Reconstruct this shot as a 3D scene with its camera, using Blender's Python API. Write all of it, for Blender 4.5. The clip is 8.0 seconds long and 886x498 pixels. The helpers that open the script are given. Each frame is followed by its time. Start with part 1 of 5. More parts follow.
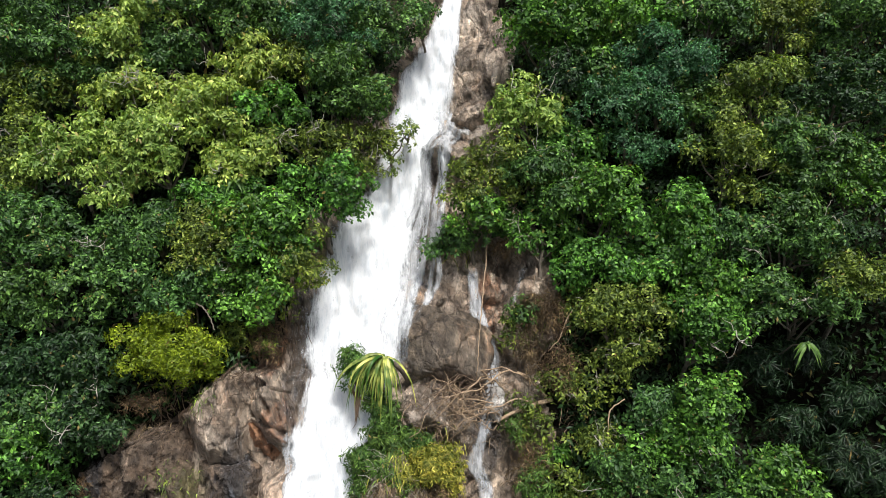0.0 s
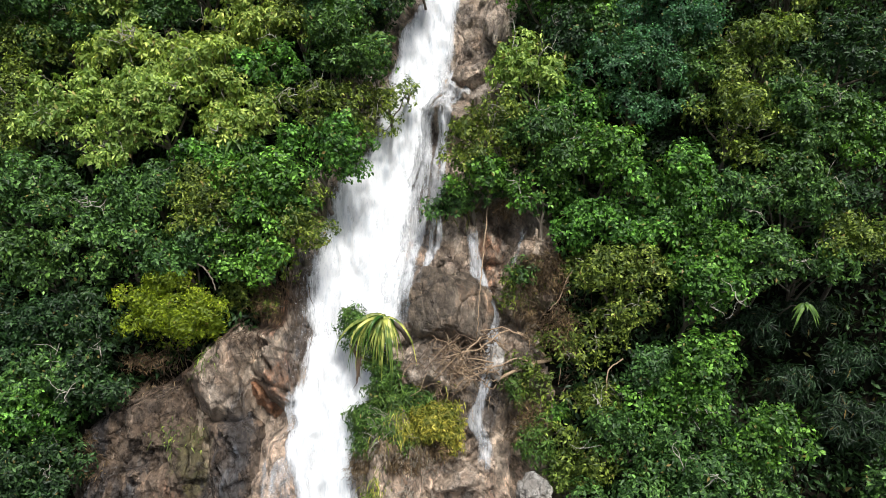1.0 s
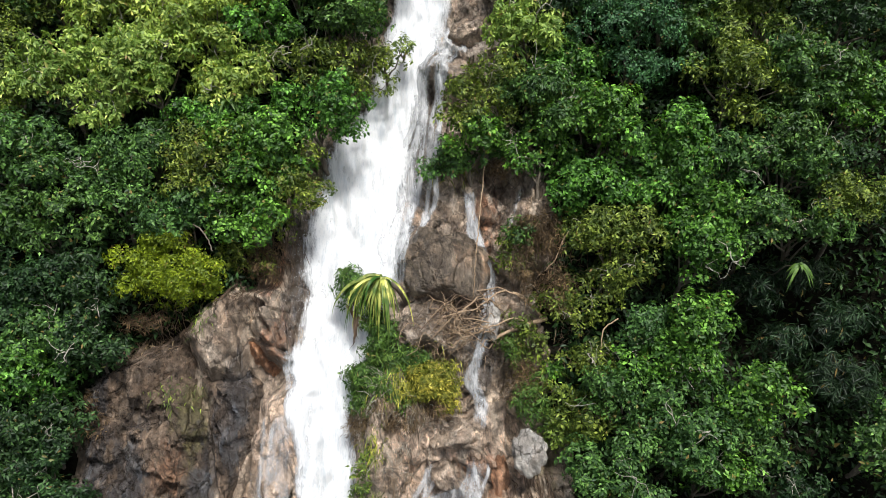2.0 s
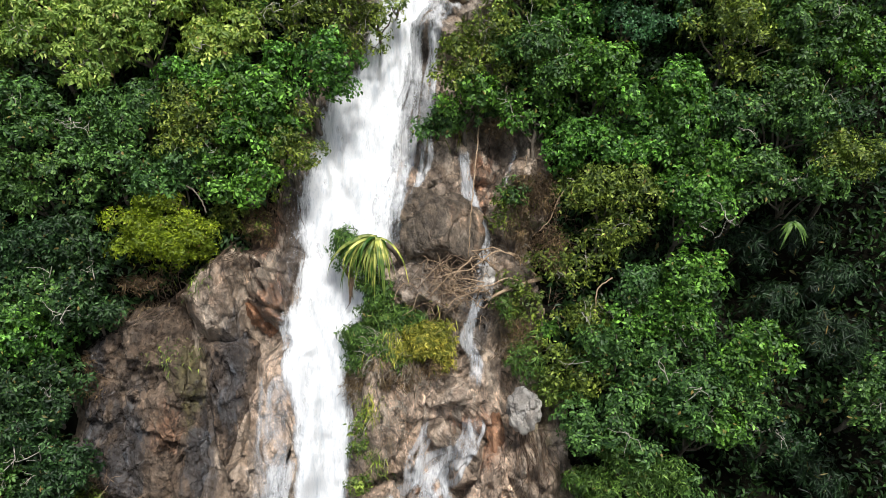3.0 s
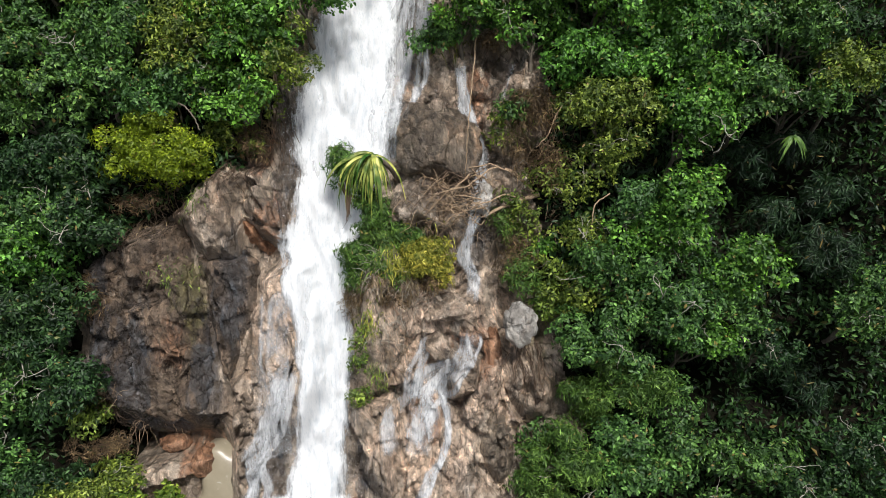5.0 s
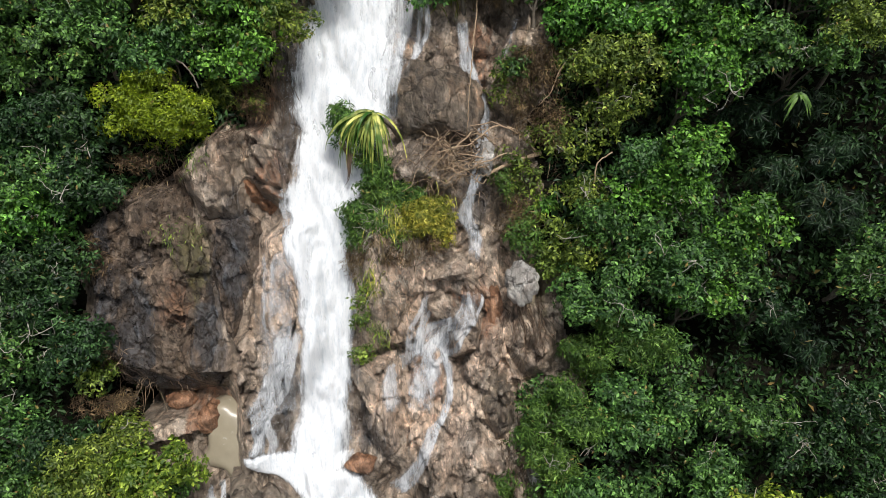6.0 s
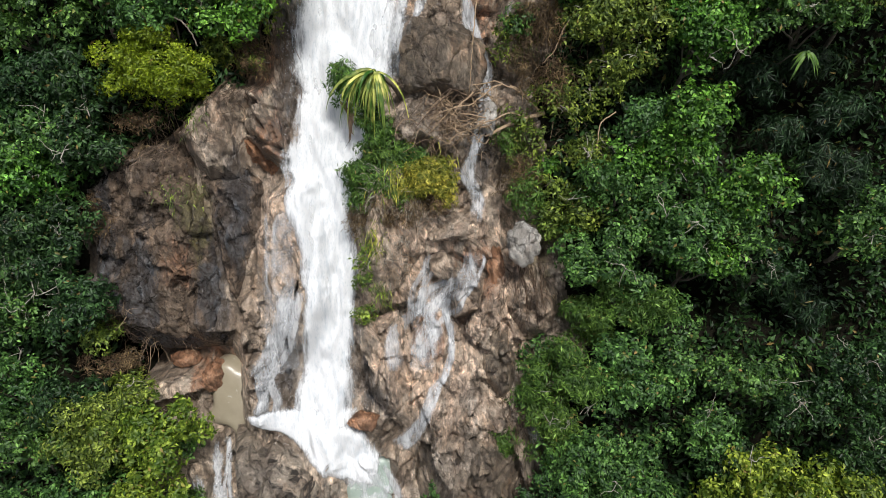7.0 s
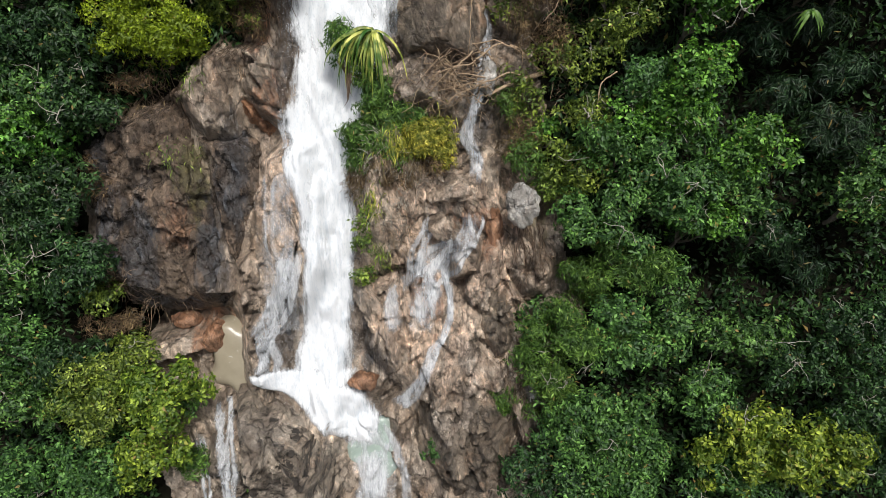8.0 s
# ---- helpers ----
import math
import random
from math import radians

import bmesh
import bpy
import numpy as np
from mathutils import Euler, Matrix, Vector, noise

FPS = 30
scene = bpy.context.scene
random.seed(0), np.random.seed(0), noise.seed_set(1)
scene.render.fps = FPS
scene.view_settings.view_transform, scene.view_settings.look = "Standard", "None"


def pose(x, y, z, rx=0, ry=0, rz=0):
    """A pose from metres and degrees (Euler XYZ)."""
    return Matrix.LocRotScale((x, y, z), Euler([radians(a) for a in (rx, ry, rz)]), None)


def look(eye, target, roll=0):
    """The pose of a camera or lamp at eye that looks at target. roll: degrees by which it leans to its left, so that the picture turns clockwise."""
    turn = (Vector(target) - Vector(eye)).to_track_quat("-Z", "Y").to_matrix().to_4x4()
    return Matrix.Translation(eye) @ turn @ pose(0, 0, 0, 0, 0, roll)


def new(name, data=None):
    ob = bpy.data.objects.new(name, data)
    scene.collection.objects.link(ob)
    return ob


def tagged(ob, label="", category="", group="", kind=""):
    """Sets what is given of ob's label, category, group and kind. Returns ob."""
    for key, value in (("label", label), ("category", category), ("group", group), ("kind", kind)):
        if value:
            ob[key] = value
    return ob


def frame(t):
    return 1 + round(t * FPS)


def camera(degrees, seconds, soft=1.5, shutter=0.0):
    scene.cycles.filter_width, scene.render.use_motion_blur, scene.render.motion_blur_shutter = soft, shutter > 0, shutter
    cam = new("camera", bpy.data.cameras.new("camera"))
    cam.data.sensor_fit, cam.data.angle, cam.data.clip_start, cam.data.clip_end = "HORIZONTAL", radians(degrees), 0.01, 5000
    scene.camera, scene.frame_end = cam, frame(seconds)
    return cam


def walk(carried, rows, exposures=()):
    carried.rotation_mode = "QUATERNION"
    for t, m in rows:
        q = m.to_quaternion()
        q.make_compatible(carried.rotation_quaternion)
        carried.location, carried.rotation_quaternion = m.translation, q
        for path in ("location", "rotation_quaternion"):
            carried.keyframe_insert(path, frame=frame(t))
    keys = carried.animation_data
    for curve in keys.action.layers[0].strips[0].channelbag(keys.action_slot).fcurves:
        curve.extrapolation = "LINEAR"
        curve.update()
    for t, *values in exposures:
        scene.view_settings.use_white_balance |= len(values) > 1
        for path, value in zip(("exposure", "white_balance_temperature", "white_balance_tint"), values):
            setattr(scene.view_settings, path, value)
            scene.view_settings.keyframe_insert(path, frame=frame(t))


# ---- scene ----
EYE = Vector((0.0, -24.0, 22.0))
TILT = -12.59


def aim(yaw, pitch, roll):
    """The hovering camera's pose from its turn to the left, its pitch and its lean, in degrees."""
    return (Matrix.Translation(EYE) @ Matrix.Rotation(radians(yaw), 4, "Z")
            @ Matrix.Rotation(radians(90 + TILT + pitch), 4, "X") @ Matrix.Rotation(radians(roll), 4, "Z"))


cam = camera(63.8, 8.0, soft=0.8)
walk(cam, [
    (0.0, aim(1.04, 0.59, 0.26)), (0.5, aim(0.99, -0.99, 0.28)), (1.0, aim(1.06, -2.57, 0.32)), (1.5, aim(0.95, -4.17, 0.36)),
    (3.0, aim(0.29, -8.93, 0.23)), (3.5, aim(0.13, -10.61, 0.17)), (4.0, aim(0.0, -12.25, 0.13)), (4.5, aim(-0.04, -13.91, 0.02)),
    (6.0, aim(0.19, -18.89, -0.20)), (6.5, aim(0.32, -20.44, -0.18)), (7.0, aim(0.39, -22.05, -0.23)), (7.5, aim(0.32, -23.62, -0.25)),
    (8.0, aim(0.30, -25.15, -0.18))], exposures=[(0.0, 0.47), (3.0, 0.39), (6.0, 0.20), (8.0, 0.15)])

# ---- world and light ----
world = bpy.data.worlds.new("overcast_sky")
scene.world = world
world.use_nodes = True
SUN_UP, SUN_ROUND = 62.0, 160.0
sky = world.node_tree.nodes.new("ShaderNodeTexSky")
sky.sky_type, sky.sun_disc = "NISHITA", False
sky.sun_elevation, sky.sun_rotation = radians(SUN_UP), radians(SUN_ROUND)
sky.air_density, sky.dust_density, sky.ozone_density = 1.0, 3.0, 1.0
cloud = world.node_tree.nodes.new("ShaderNodeHueSaturation")  # thin cloud takes most of the blue out of the sky
cloud.inputs["Saturation"].default_value = 0.6
back = world.node_tree.nodes["Background"]
world.node_tree.links.new(sky.outputs[0], cloud.inputs["Color"])
world.node_tree.links.new(cloud.outputs[0], back.inputs[0])
back.inputs[1].default_value = 0.12
sun_data = bpy.data.lights.new("sun", "SUN")
sun_data.energy, sun_data.angle, sun_data.color = 3.1, radians(10), (1.0, 0.98, 0.95)
sun = new("sun", sun_data)
sun_way = Vector((math.sin(radians(SUN_ROUND)) * math.cos(radians(SUN_UP)), math.cos(radians(SUN_ROUND)) * math.cos(radians(SUN_UP)), math.sin(radians(SUN_UP))))
sun.matrix_basis = look(sun_way * 60, (0, 0, 0))


# ---- materials ----
def shader(name):
    m = bpy.data.materials.new(name)
    m.use_nodes = True
    nt = m.node_tree
    return m, nt, nt.nodes["Principled BSDF"], nt.links.new


def add(nt, kind, **values):
    nd = nt.nodes.new("ShaderNode" + kind)
    for k, v in values.items():
        nd.inputs[k.replace("_", " ")].default_value = v
    return nd


def ramp(nt, fac, *stops):
    nd = nt.nodes.new("ShaderNodeValToRGB")
    el = nd.color_ramp.elements
    while len(el) < len(stops):
        el.new(0.5)
    for e, (p, c) in zip(el, stops):
        e.position = p
        e.color = (*c, 1) if isinstance(c, tuple) else (c, c, c, 1)
    nt.links.new(fac, nd.inputs[0])
    return nd.outputs[0]


def mixed(nt, fac, a, b, mode="MIX"):
    nd = nt.nodes.new("ShaderNodeMix")
    nd.data_type, nd.blend_type = "RGBA", mode
    for sock, v in ((nd.inputs[0], fac), (nd.inputs[6], a), (nd.inputs[7], b)):
        if isinstance(v, (int, float)):
            sock.default_value = v
        elif isinstance(v, tuple):
            sock.default_value = (*v, 1)
        else:
            nt.links.new(v, sock)
    return nd.outputs[2]


def sums(nt, op, a, b=0.0, c=0.0):
    nd = nt.nodes.new("ShaderNodeMath")
    nd.operation = op
    nd.use_clamp = False
    for sock, v in zip(nd.inputs, (a, b, c)):
        if isinstance(v, (int, float)):
            sock.default_value = v
        else:
            nt.links.new(v, sock)
    return nd.outputs[0]


def grain(nt, coord, scale, detail=4.0, rough=0.55, stretch=(1, 1, 1)):
    mp = nt.nodes.new("ShaderNodeMapping")
    mp.inputs["Scale"].default_value = stretch
    nt.links.new(coord, mp.inputs["Vector"])
    nd = add(nt, "TexNoise", Scale=scale, Detail=detail, Roughness=rough)
    nt.links.new(mp.outputs[0], nd.inputs["Vector"])
    return nd.outputs["Fac"]


def bumped(nt, bsdf, height, strength, distance):
    nd = add(nt, "Bump", Strength=strength, Distance=distance)
    nt.links.new(height, nd.inputs["Height"])
    nt.links.new(nd.outputs[0], bsdf.inputs["Normal"])


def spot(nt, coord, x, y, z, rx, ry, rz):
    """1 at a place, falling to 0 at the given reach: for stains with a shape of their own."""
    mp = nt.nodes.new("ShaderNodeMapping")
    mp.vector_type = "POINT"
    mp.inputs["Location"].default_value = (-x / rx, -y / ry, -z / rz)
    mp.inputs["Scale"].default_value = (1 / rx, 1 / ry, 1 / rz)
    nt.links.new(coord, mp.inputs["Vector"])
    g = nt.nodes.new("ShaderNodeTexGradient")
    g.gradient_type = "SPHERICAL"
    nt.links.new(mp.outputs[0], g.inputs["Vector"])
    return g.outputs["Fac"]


def leaf_material(name, dark, light, gloss=0.46, glow_through=0.25, single=False):
    m, nt, b, link = shader(name)
    geo = nt.nodes.new("ShaderNodeNewGeometry")
    co = nt.nodes.new("ShaderNodeTexCoord").outputs["Object"]
    one = nt.nodes.new("ShaderNodeObjectInfo").outputs["Random"]
    dark, light = tuple(0.66 * p for p in dark), tuple(1.22 * p for p in light)
    middle = tuple(0.62 * p + 0.38 * q for p, q in zip(dark, light))
    each = ramp(nt, one if single else geo.outputs["Random Per Island"], (0.0, dark), (0.5, middle), (0.9, light), (1.0, tuple(min(1, 1.5 * q + 0.04) for q in light)))
    patch = grain(nt, co, 0.8, 3)
    spray = grain(nt, co, 3.2, 2)
    col = mixed(nt, ramp(nt, patch, (0.38, 0.6), (0.60, 0.0)), each, dark)
    col = mixed(nt, ramp(nt, spray, (0.40, 0.7), (0.56, 0.0)), col, dark)
    col = mixed(nt, sums(nt, "MULTIPLY", one, 0.5), col, mixed(nt, 1.0, col, (1.25, 1.0, 0.8), "MULTIPLY"))
    old = mixed(nt, ramp(nt, geo.outputs["Random Per Island"], (0.978, 0.0), (0.982, 1.0), (0.988, 1.0), (0.99, 0.0)), col, (0.26, 0.18, 0.06))
    link(old, b.inputs["Base Color"])
    b.inputs["Roughness"].default_value = gloss
    b.inputs["Specular IOR Level"].default_value = 0.3
    tr = nt.nodes.new("ShaderNodeBsdfTranslucent")
    link(mixed(nt, 1.0, old, (1.3, 1.35, 0.5), "MULTIPLY"), tr.inputs["Color"])
    mx = add(nt, "MixShader", Fac=glow_through)
    link(b.outputs[0], mx.inputs[1])
    link(tr.outputs[0], mx.inputs[2])
    link(mx.outputs[0], nt.nodes["Material Output"].inputs[0])
    return m


LEAF = {
    "bright": leaf_material("leaf_bright_green", (0.025, 0.089, 0.015), (0.194, 0.459, 0.065)),
    "mid": leaf_material("leaf_mid_green", (0.025, 0.076, 0.021), (0.167, 0.354, 0.080)),
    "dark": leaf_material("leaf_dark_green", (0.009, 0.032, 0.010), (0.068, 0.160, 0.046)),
    "blue": leaf_material("leaf_blue_green", (0.023, 0.081, 0.034), (0.115, 0.316, 0.122)),
    "olive": leaf_material("leaf_olive_green", (0.048, 0.098, 0.016), (0.302, 0.412, 0.071)),
    "yellow": leaf_material("leaf_yellow_green", (0.14, 0.27, 0.045), (0.54, 0.70, 0.165)),
    "lime": leaf_material("leaf_lime_green", (0.12, 0.20, 0.010), (0.31, 0.42, 0.024)),
    "fern": leaf_material("leaf_fern_green", (0.036, 0.098, 0.017), (0.175, 0.325, 0.062)),
    "golden": leaf_material("leaf_golden_fern", (0.13, 0.19, 0.025), (0.58, 0.55, 0.10)),
    "fresh": leaf_material("leaf_fresh_green", (0.055, 0.125, 0.012), (0.350, 0.460, 0.060)),
    # dark green lowered further: the hollows' shade is in this leaf colour
    "frond": leaf_material("leaf_shaded_frond", (0.008, 0.026, 0.010), (0.042, 0.095, 0.038)),
    "dry": leaf_material("leaf_dry_brown", (0.074, 0.050, 0.027), (0.263, 0.194, 0.105), 0.7, 0.15),
    "blade": leaf_material("leaf_palm_blade", (0.045, 0.15, 0.018), (0.66, 0.70, 0.20), 0.35, 0.2, True),
}


def bark_material(name, a, b_col, scale):
    m, nt, b, link = shader(name)
    co = nt.nodes.new("ShaderNodeTexCoord").outputs["Object"]
    f = grain(nt, co, scale, 6, 0.65, (1, 1, 0.25))
    link(mixed(nt, ramp(nt, f, (0.35, 0.0), (0.65, 1.0)), a, b_col), b.inputs["Base Color"])
    b.inputs["Roughness"].default_value = 0.85
    bumped(nt, b, f, 0.6, 0.03)
    return m


BARK = bark_material("bark_grey_brown", (0.07, 0.055, 0.04), (0.20, 0.17, 0.13), 9)
TWIG = bark_material("bare_wood_tan", (0.20, 0.13, 0.075), (0.42, 0.31, 0.20), 14)
PALE = bark_material("bare_wood_pale", (0.22, 0.20, 0.16), (0.46, 0.43, 0.36), 14)


def joints(nt, co, scale, stretch, turn):
    """Fine joints: 0 on a line, rising away from it."""
    mp = nt.nodes.new("ShaderNodeMapping")
    mp.inputs["Scale"].default_value = stretch
    mp.inputs["Rotation"].default_value = turn
    nt.links.new(co, mp.inputs["Vector"])
    ns = add(nt, "TexNoise", Scale=2.2, Detail=5.0, Roughness=0.6)
    nt.links.new(co, ns.inputs["Vector"])
    warp = nt.nodes.new("ShaderNodeVectorMath")
    warp.operation = "MULTIPLY_ADD"
    nt.links.new(ns.outputs["Color"], warp.inputs[0])
    warp.inputs[1].default_value = (0.55, 0.55, 0.55)
    nt.links.new(mp.outputs[0], warp.inputs[2])
    v = add(nt, "TexVoronoi", Scale=scale)
    v.feature = "DISTANCE_TO_EDGE"
    nt.links.new(warp.outputs[0], v.inputs["Vector"])
    cell = add(nt, "TexVoronoi", Scale=scale)
    nt.links.new(warp.outputs[0], cell.inputs["Vector"])
    tone = nt.nodes.new("ShaderNodeSeparateColor")
    nt.links.new(cell.outputs["Color"], tone.inputs[0])
    return v.outputs["Distance"], tone.outputs[0], tone.outputs[1]


def turned(nt, co, turn):
    mp = nt.nodes.new("ShaderNodeMapping")
    mp.inputs["Rotation"].default_value = turn
    nt.links.new(co, mp.inputs["Vector"])
    return mp.outputs[0]


def ridges(nt, co, scale, stretch, turn):
    """Sharp folds: high along a crest line, low between."""
    mp = nt.nodes.new("ShaderNodeMapping")
    mp.inputs["Scale"].default_value = stretch
    mp.inputs["Rotation"].default_value = turn
    nt.links.new(co, mp.inputs["Vector"])
    ns = add(nt, "TexNoise", Scale=scale, Detail=4.0, Roughness=0.5)
    ns.noise_type = "RIDGED_MULTIFRACTAL"
    ns.normalize = True
    nt.links.new(mp.outputs[0], ns.inputs["Vector"])
    return ns.outputs["Fac"]


def rock_material(name, tan, brown, grey, wet=True, fold=0.62, strata=0.0, gloss=0.36, vary=1.0):
    m, nt, b, link = shader(name)
    co = nt.nodes.new("ShaderNodeTexCoord").outputs["Object"]
    big = grain(nt, co, 0.45, 5, 0.6)
    mid = grain(nt, co, 1.5, 7, 0.62, (1.1, 0.8, 0.6))
    fine = grain(nt, co, 14, 8, 0.75)
    streak = grain(nt, co, 1.1, 5, 0.6, (1.9, 0.5, 0.32))
    split, face_a, face_b = joints(nt, co, 0.62, (1.3, 1.0, 0.7), (0.2, 0.6, 0.3))
    foil = ridges(nt, co, 1.9, (1.7, 1.1, 0.62), (0.1, 0.55, 0.25))
    crumple = ridges(nt, co, 5.5, (1.6, 1.1, 0.7), (0.0, 0.4, 0.1))
    rust = grain(nt, co, 0.8, 7, 0.68, (1.3, 1, 0.7))
    col = mixed(nt, ramp(nt, mid, (0.42, 0.0), (0.57, 1.0)), brown, tan)
    col = mixed(nt, ramp(nt, big, (0.46, 0.0), (0.58, 0.8)), col, grey)
    col = mixed(nt, ramp(nt, face_a, (0.62, 0.0), (0.66, 0.6)), col, tan)
    col = mixed(nt, ramp(nt, face_b, (0.66, 0.0), (0.70, 0.5)), col, brown)
    col = mixed(nt, ramp(nt, rust, (0.55, 0.0), (0.68, 0.4)), col, (0.38, 0.21, 0.115))
    col = mixed(nt, ramp(nt, fine, (0.34, 0.4), (0.46, 0.0)), col, (0.06, 0.045, 0.034))
    col = mixed(nt, ramp(nt, fine, (0.60, 0.0), (0.70, 0.35)), col, (0.62, 0.54, 0.46))
    rough = gloss if wet else 0.48
    if wet:
        patches = grain(nt, co, 1.4, 8, 0.7, (1.9, 0.7, 0.24))

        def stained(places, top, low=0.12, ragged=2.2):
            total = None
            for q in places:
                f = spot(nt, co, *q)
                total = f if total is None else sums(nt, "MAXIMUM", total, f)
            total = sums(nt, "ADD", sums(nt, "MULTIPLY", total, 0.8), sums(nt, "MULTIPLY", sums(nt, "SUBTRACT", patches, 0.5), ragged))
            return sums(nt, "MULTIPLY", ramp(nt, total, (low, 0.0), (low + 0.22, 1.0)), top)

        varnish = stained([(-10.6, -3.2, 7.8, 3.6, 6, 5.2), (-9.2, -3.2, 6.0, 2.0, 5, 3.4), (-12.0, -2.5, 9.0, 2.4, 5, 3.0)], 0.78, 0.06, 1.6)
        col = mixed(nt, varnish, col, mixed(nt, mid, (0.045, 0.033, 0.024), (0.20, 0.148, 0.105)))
        pale = stained([(-5.9, -2.7, 7.4, 1.5, 3, 3.6), (-0.8, -4.6, 5.2, 3.0, 6, 4.4), (2.0, -3.4, 6.6, 2.2, 5, 3.0), (-1.2, -1.6, 8.2, 2.2, 5, 2.4), (-1.5, 2.4, 15.0, 1.0, 3, 1.6), (-7.0, -4.2, 3.4, 1.1, 3, 2.2)], 0.85, 0.14)
        if gloss > 0.3:
            col = mixed(nt, pale, col, mixed(nt, mid, (0.44, 0.31, 0.22), (0.72, 0.57, 0.45)))
        orange = stained([(-6.1, -1.5, 11.2, 0.9, 3, 1.4), (-8.6, -4.7, 3.3, 1.4, 3, 1.4), (1.2, -3.0, 6.8, 1.3, 3, 1.2), (-9.3, -3.2, 7.3, 0.9, 3, 1.5), (1.2, 2.0, 14.6, 0.9, 3, 1.8), (-6.6, 0.8, 13.4, 1.2, 3, 2.0), (-0.6, -5.0, 4.6, 1.2, 3, 1.6)], 0.75, 0.24)
        col = mixed(nt, orange if gloss > 0.3 else sums(nt, "MULTIPLY", orange, 0.4), col, mixed(nt, mid, (0.20, 0.075, 0.032), (0.42, 0.20, 0.10)))
        moss = stained([(-9.0, -2.5, 9.0, 0.8, 3, 1.4), (-8.7, -2.9, 8.0, 0.5, 3, 1.2), (-1.8, -0.5, 8.6, 1.6, 3, 1.2), (3.4, -3, 8, 1.2, 4, 4.0)], 0.6, 0.26)
        col = mixed(nt, moss, col, (0.085, 0.09, 0.025))
        # wet black stains; the last place paints the shade under the slab's lip
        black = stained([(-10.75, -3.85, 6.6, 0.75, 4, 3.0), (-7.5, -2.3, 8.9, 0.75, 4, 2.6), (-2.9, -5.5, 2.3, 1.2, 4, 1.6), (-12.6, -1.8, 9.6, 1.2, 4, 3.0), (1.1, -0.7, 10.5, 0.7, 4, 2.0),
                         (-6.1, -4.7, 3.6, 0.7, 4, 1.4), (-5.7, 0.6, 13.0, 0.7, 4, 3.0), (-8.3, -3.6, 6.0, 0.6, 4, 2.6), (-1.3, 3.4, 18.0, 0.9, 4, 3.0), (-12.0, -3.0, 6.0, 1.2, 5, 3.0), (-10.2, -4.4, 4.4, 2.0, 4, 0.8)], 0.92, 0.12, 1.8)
        stain_and_shade = sums(nt, "MULTIPLY", black, ramp(nt, streak, (0.30, 0.6), (0.52, 1.0)))
        col = mixed(nt, stain_and_shade, col, mixed(nt, mid, (0.016, 0.018, 0.022), (0.085, 0.094, 0.105)))
        link(sums(nt, "MULTIPLY_ADD", stain_and_shade, -0.12, rough), b.inputs["Roughness"])
    else:
        b.inputs["Roughness"].default_value = rough
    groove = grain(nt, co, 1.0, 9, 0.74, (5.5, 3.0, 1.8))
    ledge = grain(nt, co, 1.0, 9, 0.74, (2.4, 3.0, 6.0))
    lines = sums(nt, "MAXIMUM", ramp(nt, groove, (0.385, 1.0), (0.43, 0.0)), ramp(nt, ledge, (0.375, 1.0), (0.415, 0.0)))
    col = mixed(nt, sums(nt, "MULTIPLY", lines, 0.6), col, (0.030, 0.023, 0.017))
    # painted glints: ridges brightened in colour as if they caught the light
    glint = sums(nt, "MAXIMUM", ramp(nt, groove, (0.555, 0.0), (0.61, 1.0)), ramp(nt, ledge, (0.58, 0.0), (0.63, 1.0)))
    col = mixed(nt, sums(nt, "MULTIPLY", glint, 0.7), col, mixed(nt, 1.0, col, (2.1, 2.05, 2.0), "MULTIPLY"))
    # light and shade multiplied into the colour: crests brighter, low cuts darker
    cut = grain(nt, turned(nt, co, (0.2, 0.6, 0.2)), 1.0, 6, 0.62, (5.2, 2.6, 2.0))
    mottle = grain(nt, turned(nt, co, (0.0, -0.5, 0.3)), 1.0, 5, 0.6, (2.0, 1.2, 0.9))
    tone = sums(nt, "MULTIPLY", ramp(nt, cut, (0.38, 0.30), (0.45, 0.72), (0.52, 0.90), (0.60, 1.0)), ramp(nt, mottle, (0.40, 0.5), (0.49, 0.9), (0.56, 1.0)))
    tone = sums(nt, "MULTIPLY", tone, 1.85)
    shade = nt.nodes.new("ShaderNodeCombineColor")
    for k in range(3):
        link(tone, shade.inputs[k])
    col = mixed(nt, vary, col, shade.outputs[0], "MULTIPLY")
    seam = sums(nt, "MULTIPLY", ramp(nt, split, (0.0, 1.0), (0.035, 0.0)), ramp(nt, big, (0.44, 1.0), (0.54, 0.0)))
    col = mixed(nt, sums(nt, "MULTIPLY", seam, 0.85), col, (0.022, 0.017, 0.013))
    hair, face_c, face_d = joints(nt, co, 1.5, (1.4, 1.0, 0.75), (0.1, -0.5, 0.2))
    crack = sums(nt, "MULTIPLY", ramp(nt, hair, (0.0, 1.0), (0.045, 0.0)), ramp(nt, mottle, (0.46, 0.9), (0.54, 0.0)))
    col = mixed(nt, sums(nt, "MULTIPLY", crack, 0.8), col, (0.022, 0.017, 0.013))
    col = mixed(nt, ramp(nt, face_c, (0.70, 0.0), (0.73, 0.5)), col, mixed(nt, 1.0, col, (1.45, 1.38, 1.3), "MULTIPLY"))
    col = mixed(nt, ramp(nt, face_d, (0.74, 0.0), (0.77, 0.5)), col, mixed(nt, 1.0, col, (0.55, 0.5, 0.46), "MULTIPLY"))
    # the creases between folds get their shade as brown colour
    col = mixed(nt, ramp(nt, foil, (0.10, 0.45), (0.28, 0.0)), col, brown)
